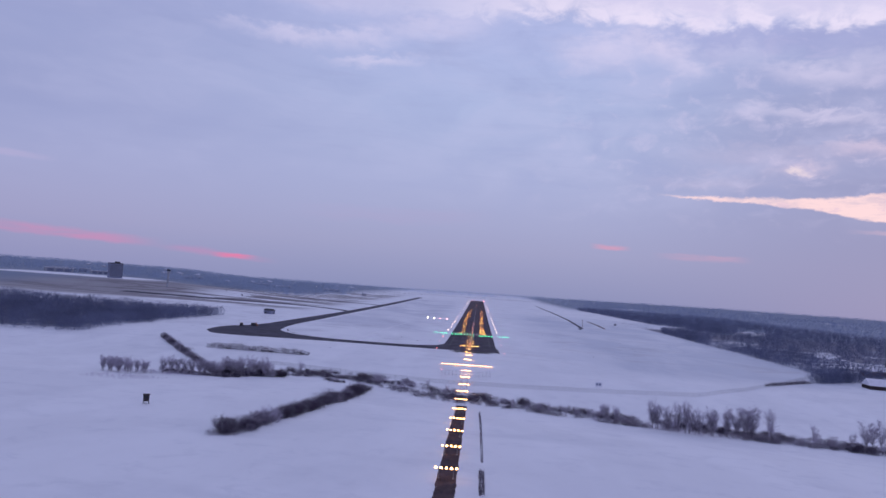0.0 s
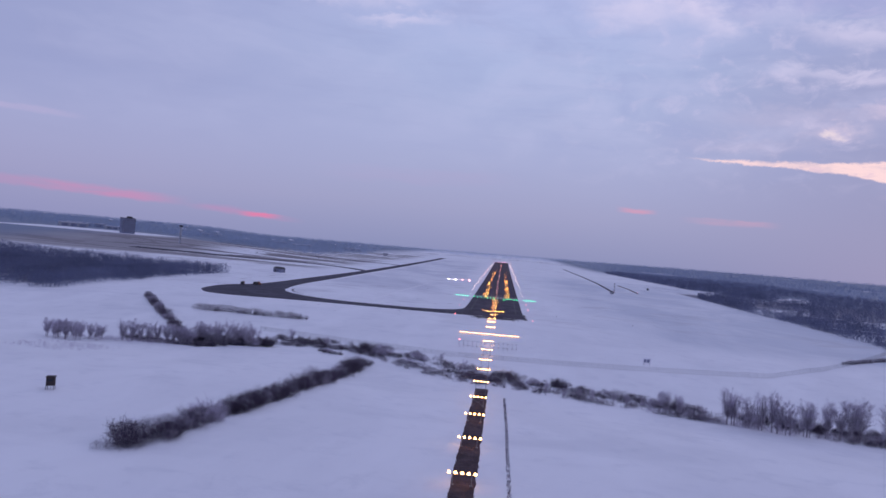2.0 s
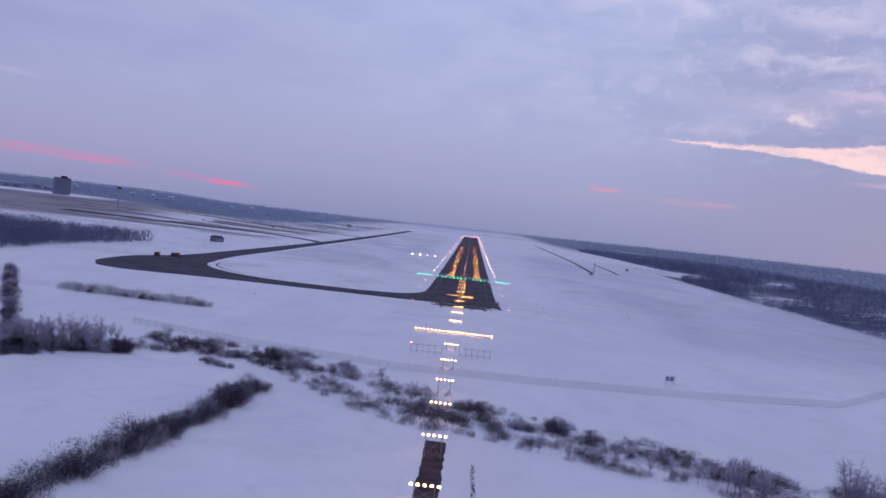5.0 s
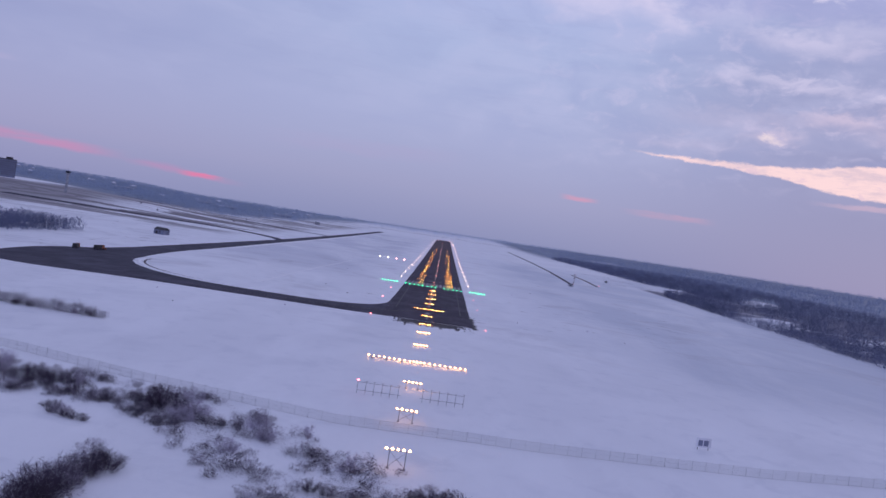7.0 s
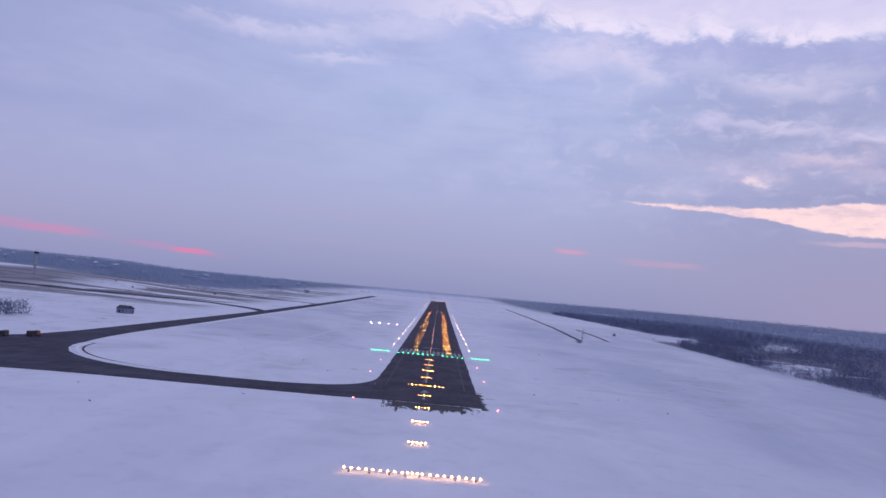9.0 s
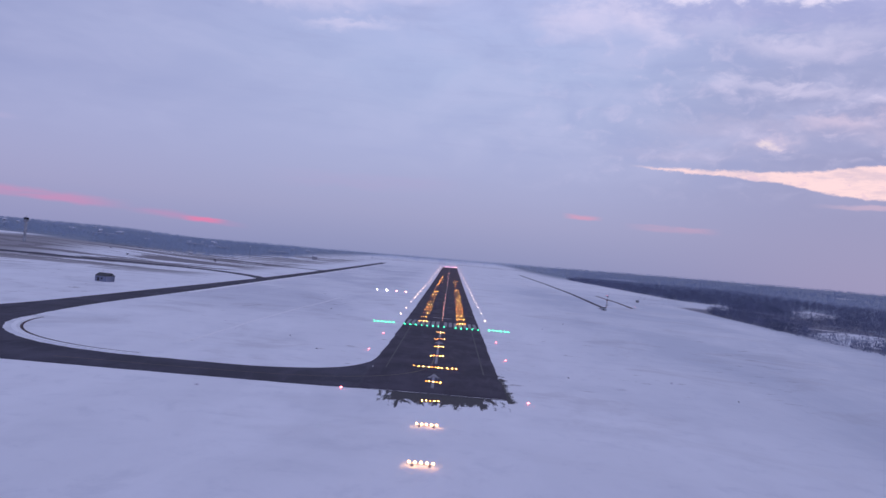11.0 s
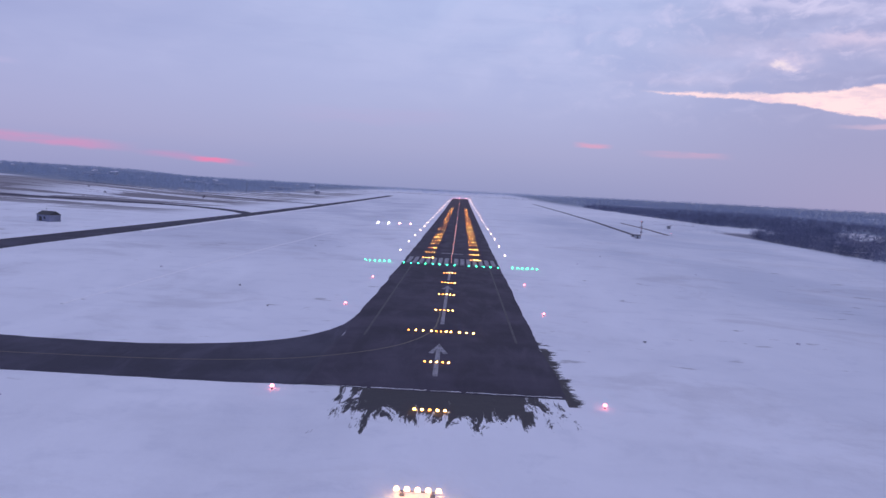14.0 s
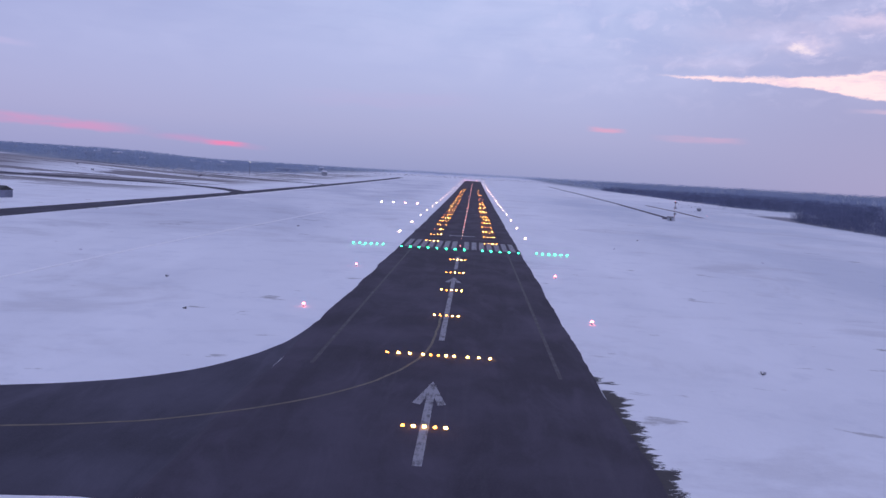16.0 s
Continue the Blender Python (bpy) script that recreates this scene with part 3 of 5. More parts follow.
YS = graded([(-4800, -1500, 300), (-1500, -760, 60), (-760, -200, 8), (-200, 0, 20), (0, 1800, 30), (1800, 4850, 90)])


def ground_sheet():
    verts = [(x, y, land(x, y)) for y in YS for x in XS]
    w = len(XS)
    faces = [(j * w + i, j * w + i + 1, (j + 1) * w + i + 1, (j + 1) * w + i) for j in range(len(YS) - 1) for i in range(w - 1)]
    ob = new("ground", make_mesh("ground", verts, faces, SNOW, True))
    tagged(ob, "snow-covered grassland of a flat airfield at dusk", "ground", kind="structure")


ground_sheet()


def on_land(x, y):
    """Height of the ground sheet itself, between its grid lines."""
    i = min(max(int(np.searchsorted(XS, x)) - 1, 0), len(XS) - 2)
    j = min(max(int(np.searchsorted(YS, y)) - 1, 0), len(YS) - 2)
    u = (x - XS[i]) / (XS[i + 1] - XS[i])
    v = (y - YS[j]) / (YS[j + 1] - YS[j])
    a = land(XS[i], YS[j]) * (1 - u) + land(XS[i + 1], YS[j]) * u
    b = land(XS[i], YS[j + 1]) * (1 - u) + land(XS[i + 1], YS[j + 1]) * u
    return a * (1 - v) + b * v


def lay(name, outline_left, outline_right, lift, mat, label, category, kind="structure", parent=None, dip=False):
    """A thin slab between two edges given point by point, laid on the ground."""
    v, f = [], []
    for (xa, ya), (xb, yb) in zip(outline_left, outline_right):
        v += [(xa, ya, on_land(xa, ya) + lift), (xb, yb, on_land(xb, yb) + lift)]
    if dip:
        # the near end runs out under the snow
        v[:2] = [(x, y, z - lift - 0.04) for x, y, z in v[:2]]
    m = len(v)
    v += [(x, y, z - lift - 0.15) for x, y, z in v]
    for i in range(len(outline_left) - 1):
        a = 2 * i
        f += [(a, a + 1, a + 3, a + 2), (a, a + 2, m + a + 2, m + a), (a + 1, m + a + 1, m + a + 3, a + 3)]
    ob = new(name, make_mesh(name, v, f, mat))
    if parent:
        ob.parent = parent
        return tagged(ob, label)
    return tagged(ob, label, category, kind=kind)


# ---- pavement ----
HALF = 21.0
RUN_END = 1764
run_ys = [float(y) for y in np.arange(-200, 400, 2.5)] + [y for y in YS if 400 <= y < RUN_END] + [RUN_END + 20]


def jag(y, side):
    """Uneven rim where the plough left the snow."""
    if y > 400:
        return 0.0
    return 0.5 * noise.noise(Vector((side, y * 0.06, 0.0))) + 0.22 * noise.noise(Vector((side, y * 0.4, 3.0)))


runway = lay("runway", [(-HALF + jag(y, 2.5), y) for y in run_ys], [(HALF + jag(y, 7.5), y) for y in run_ys], 0.06, ASPHALT,
             "cleared dark asphalt runway with lights and white markings", "runway")

# connecting taxiway with its fillets, and the parallel taxiway
def arc(cx, cy, r, a0, a1, count):
    return [(cx + r * math.cos(radians(a0 + (a1 - a0) * i / count)), cy + r * math.sin(radians(a0 + (a1 - a0) * i / count))) for i in range(count + 1)]


inner = [(-HALF + 0.3, -118), (-21.4, -136), (-22.8, -149), (-25.6, -158), (-31, -166.5), (-40, -173), (-56, -178), (-80, -178)]
inner += arc(-88, -98, 80, 270, 182, 16) + [(-171, -80), (-174.5, -40), (-176, 0)]
outer = [(-HALF + 0.3, -200), (-22, -200.3), (-26, -200.6), (-30, -200.8), (-36, -201), (-46, -201.3), (-60, -201.6), (-84, -201.8)]
outer += [(-110, -202), (-122, -202.2), (-134, -203), (-146, -204.5), (-156, -206), (-166, -207.5), (-176, -208), (-185, -206.5), (-193, -203),
          (-199, -197), (-204, -189), (-208, -179), (-211, -166), (-213, -150), (-213.5, -134), (-212, -118), (-208, -104), (-203, -90), (-200, -70), (-198, -40), (-198, 0)]
link = outer[:8] + [outer[8 + round(i * (len(outer) - 9) / (len(inner) - 9))] for i in range(len(inner) - 8)]


def eased(points, seed, steps=6):
    """A smooth line through points, with the small unevenness of a ploughed edge."""
    line = []
    for i in range(len(points) - 1):
        p = [Vector(points[min(max(i + k, 0), len(points) - 1)]) for k in (-1, 0, 1, 2)]
        for k in range(steps):
            u = k / steps
            q = 0.5 * (2 * p[1] + (p[2] - p[0]) * u + (2 * p[0] - 5 * p[1] + 4 * p[2] - p[3]) * u * u + (3 * p[1] - p[0] - 3 * p[2] + p[3]) * u ** 3)
            rough = 0.35 * noise.noise(Vector((q.x * 0.3, q.y * 0.3, seed)))
            line.append((q.x + rough, q.y + rough))
    return line + [tuple(points[-1])]


lay("connecting_taxiway", eased(inner, 1.5), eased(link, 6.5), 0.05, TAXI_ASPHALT, "cleared grey asphalt taxiway curving through the snow", "taxiway")
par_ys = [0] + [y for y in YS if 20 < y < 1700]
lay("parallel_taxiway", [(-198 + 4 * smooth(0, 400, y), y) for y in par_ys], [(-176 - 2 * smooth(0, 300, y), y) for y in par_ys], 0.05,
    TAXI_ASPHALT, "long straight asphalt taxiway beside the runway", "taxiway")
side_line = [(-186, 352), (-206, 388), (-235, 420), (-270, 446), (-312, 460), (-370, 466), (-450, 470), (-600, 478)]
lay("side_taxiway", [(x - 3, y - 10) for x, y in side_line], [(x + 3, y + 10) for x, y in side_line], 0.05,
    TAXI_ASPHALT, "branching asphalt taxiway across the snowy grass", "taxiway")
far_line = [(-188, 715), (-205, 738), (-235, 750), (-282, 759), (-330, 795), (-365, 815), (-430, 824), (-600, 840)]
lay("side_taxiway", [(x - 3, y - 8) for x, y in far_line], [(x + 3, y + 8) for x, y in far_line], 0.05,
    TAXI_ASPHALT, "second branching asphalt taxiway across the snowy grass", "taxiway")
lay("service_road", [(150, 326), (157, 352), (172, 640), (180, 1000), (184, 1580)], [(154, 325), (162, 350), (177, 640), (185, 1000), (188, 1580)], 0.05,
    TAXI_ASPHALT, "narrow dark service road beside the runway", "road")
lay("service_track", [(196, 385), (204, 500), (207, 640)], [(200, 383), (208, 500), (211, 640)], 0.05, EARTH, "muddy track through the snow", "track")
lay("overrun", [(-19, y) for y in range(-231, -198, 2)], [(29, y) for y in range(-231, -198, 2)], 0.03, RAGGED,
    "asphalt overrun half buried under torn snow", "overrun", dip=True)
lay("verge", [(20.9, y) for y in range(-204, -146, 4)], [(33, y) for y in range(-204, -146, 4)], 0.035, VERGE,
    "ragged asphalt verge under thin snow", "overrun")
ridge_dice = random.Random(3)
x = -17.0
while x < 19:
    w = ridge_dice.uniform(0.12, 0.38)
    reach = ridge_dice.uniform(1.2, 4.5)
    bits = [(x + reach * i / 5, -199.4 + 0.02 * x + ridge_dice.uniform(-0.2, 0.2)) for i in range(6)]
    lay("snow_ridge", bits, [(px, py + w * ridge_dice.uniform(0.4, 1.2)) for px, py in bits], 0.09, BANK_SNOW, "low ploughed ridge of snow across the asphalt", "snow")
    x += reach + ridge_dice.uniform(-0.6, 0.8)
drift_line = [(-91, -142), (-90.4, -98), (-90, -41), (-87.6, 42), (-84, 110), (-81.7, 174)]
lay("snow_ridge", drift_line, [(x + 0.8, y) for x, y in drift_line], 0.14, BANK_SNOW, "long low ridge of blown snow along a track", "snow")
# clean banks thrown up by the plough along the parallel taxiway
bank_ys = [y for y in YS if 60 < y < 1500]
lay("snow_bank", [(-173.6 - 2 * smooth(0, 300, y) + jag(y, 4.5), y) for y in bank_ys], [(-170.9 - 2 * smooth(0, 300, y) + jag(y, 8.5), y) for y in bank_ys], 0.3, BANK_SNOW,
    "low clean bank of ploughed snow beside a taxiway", "snow")
bank = arc(-88, -98, 77.4, 268, 186, 30)
lay("snow_bank", bank, [(x + 1.6 * (-88 - x) / 80, y + 1.6 * (-98 - y) / 80) for x, y in bank], 0.25, BANK_SNOW, "low clean bank of ploughed snow round a taxiway bend", "snow")
ridge = arc(-88, -98, 74.6, 266, 184, 24)
lay("grass_strip", ridge, [(x + 0.9, y + 0.5) for x, y in ridge], 0.03, EARTH, "thin strip of bare grass beside the taxiway bend", "grass")


# ---- runway markings ----
def stripe(name, x0, x1, y0, y1, mat=PAINT, parent=runway):
    ys = [y0] + [y for y in YS if y0 < y < y1] + [y1]
    v, f = [], []
    for y in ys:
        z = on_land(0, y) + 0.064
        v += [(x0, y, z), (x1, y, z)]
    for i in range(len(ys) - 1):
        f.append((2 * i, 2 * i + 1, 2 * i + 3, 2 * i + 2))
    return part(name, make_mesh(name, v, f, mat), parent)


for i in range(7):
    for side in (-1, 1):
        x = side * (2.2 + i * 2.75)
        stripe("threshold_stripe", x - 0.9, x + 0.9, 4, 33)
stripe("cross_stripe", -5.5, 5.5, 58, 61)
for k in range(26):
    stripe("centre_dash", -0.45, 0.45, 90 + k * 60, 120 + k * 60)
for side in (-1, 1):
    stripe("side_stripe", side * 16.3 - 0.28, side * 16.3 + 0.28, -158, 0, FAINT)


def arrow(tip, tail):
    """A white arrow pointing along the runway, with two slanting barbs."""
    z = 0.064
    me = make_mesh("arrow", [(-0.45, tail, z), (0.45, tail, z), (0.45, tip - 1.5, z), (-0.45, tip - 1.5, z),
                             (0, tip, z), (-1.9, tip - 9, z), (-1.0, tip - 9.6, z), (0, tip - 4.2, z), (1.0, tip - 9.6, z), (1.9, tip - 9, z)],
                   [(0, 1, 2, 3), (4, 5, 6, 7), (4, 7, 8, 9)], PAINT)
    me.vertices[4].co.z += 0.002
    part("arrow", me, runway)


for tip, tail in ((-163, -190), (-104 + 36, -140), (-20, -52)):
    arrow(tip, tail)


def ribbon(name, points, width, mat, parent, lift):
    v, f = [], []
    for i, (x, y) in enumerate(points):
        a, b = Vector(points[max(i - 1, 0)]), Vector(points[min(i + 1, len(points) - 1)])
        d = (b - a).normalized() * width / 2
        z = on_land(x, y) + lift
        v += [(x - d.y, y + d.x, z), (x + d.y, y - d.x, z)]
    for i in range(len(points) - 1):
        f.append((2 * i, 2 * i + 1, 2 * i + 3, 2 * i + 2))
    return part(name, make_mesh(name, v, f, mat), parent)


ribbon("taxi_line", eased([(-0.9, -120), (-1.1, -136), (-2.2, -149), (-5.5, -161), (-11.5, -171), (-20, -179), (-30, -184.6), (-45, -188.6), (-70, -190.5), (-110, -190.8)], 3.5),
       0.4, YELLOW, runway, 0.07)

# ---- lights of the runway ----
def lamp_mesh(mat, r, h):
    return Shape().dome(0, 0, 0, r, h).mesh("lamp", mat)


M_APPROACH, M_PAD = lamp_mesh(LAMP_APPROACH, 0.30, 0.42), lamp_mesh(LAMP_PAD, 0.22, 0.22)
M_PAD_WEAK = lamp_mesh(LAMP_PAD_WEAK, 0.2, 0.2)
M_TOUCH_BRIGHT = lamp_mesh(LAMP_TOUCH_BRIGHT, 0.25, 0.2)
M_TOUCH_DIM = lamp_mesh(LAMP_TOUCH_DIM, 0.2, 0.14)
M_TOUCH, M_CENTRE = lamp_mesh(LAMP_TOUCH, 0.24, 0.2), lamp_mesh(LAMP_CENTRE, 0.2, 0.14)
M_EDGE_FAR = lamp_mesh(LAMP_CENTRE, 0.3, 0.36)
M_EDGE, M_GREEN = lamp_mesh(LAMP_EDGE, 0.38, 0.46), lamp_mesh(LAMP_GREEN, 0.40, 0.38)
M_RED = lamp_mesh(LAMP_RED, 0.36, 0.42)
M_RING = Shape().tube((0, 0, 0), (0, 0, 0.05), 0.32, 0.28, 8).mesh("ring", DARK)
M_STEM = Shape().tube((0, 0, 0), (0, 0, 0.45), 0.07, 0.05, 6).tube((0, 0, 0), (0, 0, 0.06), 0.22, 0.2, 8).mesh("stem", DARK)


def place(name, me, parent, x, y, z):
    ob = new(name, me)
    ob.parent = parent
    ob.location = (x, y, z)
    return ob


LIGHT_Z = ((-21 * 30, 9), (-600, 7.6), (-480, 1.2), (-390, -1.0), (-300, -0.4), (-210, 0.12))


def light_height(y):
    return float(np.interp(y, [p[0] for p in LIGHT_Z], [p[1] for p in LIGHT_Z]))


pad_dice = random.Random(31)


def approach_bar(k):
    y = -30.0 * k
    on_pavement = k <= 7
    ground = on_land(0, y) + (0.07 if k <= 6 else 0.05)
    xs = [-2.2, -1.1, 0, 1.1, 2.2]
    if k == 5:
        xs = [-7.3, -5.7, -4.1] + xs + [4.1, 5.7, 7.3]
    if k == 10:
        xs = [-15.1 + 1.6 * i for i in range(8)] + xs + [3.9 + 1.6 * i for i in range(8)]
    if on_pavement:
        ob = thing("approach_light_bar", 0, y, ground, 0, "row of glowing amber-white lamps set into dark asphalt", "approach light", "approach lights")
        for x in xs:
            place("lamp", M_PAD_WEAK if pad_dice.random() < 0.3 else M_PAD, ob, x, 0, 0.05)
            place("ring", M_RING, ob, x, 0, 0)
        return
    top = max(light_height(y), ground + 0.5)
    ob = thing("approach_light_bar", 0, y, ground, 0, "row of glowing warm-white lamps on a steel mast in snow", "approach light", "approach lights")
    h = top - ground
    half = max(xs)
    part("crossarm", Shape().box(0, 0, h - 0.12, 2 * half + 0.4, 0.12, 0.1).mesh("crossarm", STEEL), ob)
    posts = [-1.6, 1.6] if k != 10 else [-14, -9.5, -5, -1.6, 1.6, 5, 9.5, 14]
    for x in posts:
        part("mast", Shape().tube((x, 0, -0.4), (x, 0, h - 0.1), 0.09, 0.07).box(x, 0, -0.1, 0.5, 0.5, 0.25).mesh("mast", STEEL), ob)
    if h > 2.5:
        part("brace", Shape().tube((-1.6, 0, 0.3), (1.6, 0, h - 0.3), 0.04, 0.04, 5).tube((1.6, 0, 0.3), (-1.6, 0, h - 0.3), 0.04, 0.04, 5).mesh("brace", STEEL), ob)
    for x in xs:
        place("lamp", M_APPROACH, ob, x, 0, h)


for k in range(1, 22):
    approach_bar(k)

for i in range(14):
    if i == 8:
        continue
    x = -20.1 + 40.2 * i / 13
    ob = thing("threshold_light", x, 0.6, 0.06, 0, "green glowing inset lamp across the runway threshold", "runway light", "threshold lights")
    place("lamp", M_GREEN, ob, 0, 0, 0.05)
    place("ring", M_RING, ob, 0, 0, 0)
for side in (-1, 1):
    for i in range(6):
        x = side * (26.3 + 2.08 * i)
        ob = thing("wing_bar_light", x, 0.6, on_land(x, 0.6), 0, "green glowing lamp on a short stem in snow", "runway light", "wing bar lights")
        place("stem", M_STEM, ob, 0, 0, 0)
        place("lamp", M_GREEN, ob, 0, 0, 0.42)

lamp_dice = random.Random(12)
for k in range(30):
    y = 30.0 + 30 * k
    for side in (-1, 1):
        x = side * 9
        ob = thing("touchdown_light_bar", x, y, on_land(0, y) + 0.065, 0, "short row of amber inset lamps on the runway", "runway light", "touchdown zone lights")
        # bars burn unevenly, and lamps within a bar too
        glare = lamp_dice.uniform(0.36, 0.92)
        for i in range(4):
            burn = glare + lamp_dice.uniform(-0.3, 0.3) - (0.6 if k > 6 and k % 2 else 0)
            place("lamp", M_TOUCH_BRIGHT if burn > (0.66 if k < 14 else 0.9) else M_TOUCH if burn > 0.3 and k < 9 or burn > 0.45 else M_TOUCH_DIM, ob, side * 1.45 * i, 0, 0.03)
            place("ring", M_RING, ob, side * 1.45 * i, 0, -0.02)
for k in range(70):
    y = 15.0 + (15 * k if k < 24 else 360 + 30 * (k - 24))
    ob = thing("centreline_light", 0, y, on_land(0, y) + 0.075, 0, "dim reddish inset lamp on the runway centreline", "runway light", "centreline lights")
    place("lamp", M_CENTRE, ob, 0, 0, 0.02)
    place("ring", M_RING, ob, 0, 0, -0.02)
for k in range(1, 30):
    y = 61.0 * k
    if y > RUN_END:
        break
    for side in (-1, 1):
        x = side * 26.6
        ob = thing("edge_light", x, y, on_land(x, y), 0, "pale glowing edge lamp on a stem in snow", "runway light", "runway edge lights")
        place("stem", M_STEM, ob, 0, 0, 0)
        place("lamp", M_EDGE_FAR if k > 8 and k % 2 else M_EDGE, ob, 0, 0, 0.42)
for y in (-57.5, -119, -179.5):
    for side in (-1, 1):
        x = side * 26.4
        if side < 0 and y < -150:
            y, x = -203.5, -24.5
        ob = thing("red_edge_light", x, y, on_land(x, y), 0, "red glowing lamp on a stem in snow", "runway light", "red edge lights")
        place("stem", M_STEM, ob, 0, 0, 0)
        place("lamp", M_RED, ob, 0, 0, 0.42)
M_END = lamp_mesh(LAMP_END, 0.3, 0.4)
for i in range(22):
    x = -24 + 48 * i / 21
    ob = thing("end_light", x, RUN_END, on_land(x, RUN_END) + 0.06, 0, "red glowing lamp across the far runway end", "runway light", "runway end lights")
    place("stem", M_STEM, ob, 0, 0, 0)
    place("lamp", M_END, ob, 0, 0, 0.42)
M_PAPI_BOX = Shape().box(0, 0, 0.45, 0.9, 1.1, 0.4, 0.9).mesh("housing", REDWHITE)
M_PAPI_LEG = Shape().tube((0, 0, -0.1), (0, 0, 0.46), 0.05).mesh("leg", STEEL)
for i, x in enumerate((-67.5, -58.2, -48.8, -39.4)):
    y = 325
    ob = thing("slope_indicator", x, y, on_land(x, y), 0, "red-painted glide slope lamp box with a bright lens", "slope light", "glide slope lights")
    part("housing", M_PAPI_BOX, ob)
    for lx in (-0.35, 0.35):
        for ly in (-0.4, 0.4):
            place("leg", M_PAPI_LEG, ob, lx, ly, 0)
    part("lens", Shape().box(0, -0.58, 0.34, 1.25, 0.08, 0.95).mesh("lens", LAMP_PAPI if i < 2 else LAMP_PAPI_RED), ob, "glowing lens")


# ---- airfield equipment ----
def localizer():
    y = -341.0
    ob = thing("localizer_antenna", 0, y, on_land(0, y), 0, "wide row of slim antenna masts standing in snow", "antenna")
    for i in range(14):
        x = -13.6 + i * 27.2 / 13
        if abs(x) < 2.0:
            continue
        z0 = on_land(x, y) - on_land(0, y)
        part("antenna_mast", Shape().tube((x, 0, z0 - 0.3), (x, 0, z0 + 3.3), 0.07, 0.05).tube((x, -0.9, z0 + 3.2), (x, 0.9, z0 + 3.2), 0.04)
             .tube((x - 0.5, 0.5, z0 + 3.2), (x + 0.5, 0.5, z0 + 3.2), 0.03).mesh("antenna_mast", STEEL), ob)
    for x0, x1 in ((-13.6, -2.5), (2.5, 13.6)):
        for h in (0.9, 2.9):
            part("rail", Shape().tube((x0, 0, on_land(x0, y) - on_land(0, y) + h), (x1, 0, on_land(x1, y) - on_land(0, y) + h), 0.05).mesh("rail", STEEL), ob)
    place("obstacle_lamp", M_RED, ob, -13.6, 0, on_land(-13.6, y) - on_land(0, y) + 3.3)


localizer()


def small_panel(x, y, turn, label):
    """An equipment board on two posts."""
    ob = thing("equipment_cabinet", x, y, on_land(x, y), turn, label, "cabinet")
    part("panel", Shape().box(0, 0, 0.7, 3.6, 0.8, 2.3, 0.97).mesh("panel", ROOF_SNOW), ob)
    for px, w in ((-1.0, 1.1), (0.45, 1.2)):
        part("door", Shape().box(px, -0.42, 1.15, w, 0.06, 1.35).mesh("door", BLOCK), ob)
    for px in (-1.4, 1.4):
        part("post", Shape().tube((px, 0, -0.3), (px, 0, 0.85), 0.09).mesh("post", STEEL), ob)


small_panel(72.6, -348.5, 8, "grey equipment cabinet on posts in the snow")


def deer_stand(x, y):
    ob = thing("hunting_stand", x, y, on_land(x, y) - 0.75, 20, "dark boarded hunting stand on tall wooden legs", "hunting stand")
    part("cabin", Shape().box(0, 0, 1.7, 1.7, 1.7, 1.9, 0.96).mesh("cabin", WOOD), ob)
    part("roof", Shape().box(0, 0, 3.62, 2.1, 2.1, 0.12, 0.9).mesh("roof", WOOD), ob)
    part("window", Shape().box(0, -0.87, 2.7, 1.1, 0.05, 0.45).mesh("window", GLASS), ob)
    for px in (-0.75, 0.75):
        for py in (-0.75, 0.75):
            part("leg", Shape().tube((px * 1.25, py * 1.25, -0.3), (px, py, 1.72), 0.07).mesh("leg", WOOD), ob)
    part("ladder", Shape().tube((-0.3, -2.0, -0.2), (-0.3, -0.85, 1.75), 0.04).tube((0.3, -2.0, -0.2), (0.3, -0.85, 1.75), 0.04)
         .tube((-0.3, -1.6, 0.5), (0.3, -1.6, 0.5), 0.03).tube((-0.3, -1.25, 1.1), (0.3, -1.25, 1.1), 0.03).mesh("ladder", WOOD), ob)


deer_stand(-96.6, -530.7)


def glide_mast(x, y):
    ob = thing("glide_slope_mast", x, y, on_land(x, y), 0, "slim red and white antenna mast beside a small hut", "antenna mast")
    for i in range(6):
        z = i * 2.4
        part("mast_section", Shape().tube((-0.25, -0.25, z), (-0.22, -0.22, z + 2.4), 0.05, 0.05, 5).tube((0.25, -0.25, z), (0.22, -0.22, z + 2.4), 0.05, 0.05, 5)
             .tube((0, 0.3, z), (0, 0.27, z + 2.4), 0.05, 0.05, 5).tube((-0.25, -0.25, z), (0.25, -0.25, z + 2.4), 0.04, 0.04, 5)
             .tube((0.25, -0.25, z), (0, 0.3, z + 2.4), 0.04, 0.04, 5).mesh("mast_section", REDWHITE if i % 2 else STEEL), ob)
    for z in (5, 9.5, 13.5):
        part("antenna_panel", Shape().box(0, -0.55, z, 2.2, 0.3, 0.8).mesh("antenna_panel", STEEL), ob)
    part("obstacle_lamp", Shape().dome(0, 0, 14.5, 0.2, 0.3).mesh("obstacle_lamp", LAMP_RED), ob)
    part("hut", Shape().box(-2.5, 1.5, 0, 4.2, 3.0, 2.7).mesh("hut", WALL), ob)
    part("hut_roof", Shape().gable(-2.5, 1.5, 2.7, 4.2, 3.0, 0.6).mesh("hut_roof", DARK), ob)
    part("hut_door", Shape().box(-2.5, -0.03, 0.05, 0.9, 0.06, 2.0).mesh("hut_door", DARK), ob)


glide_mast(153, 303)


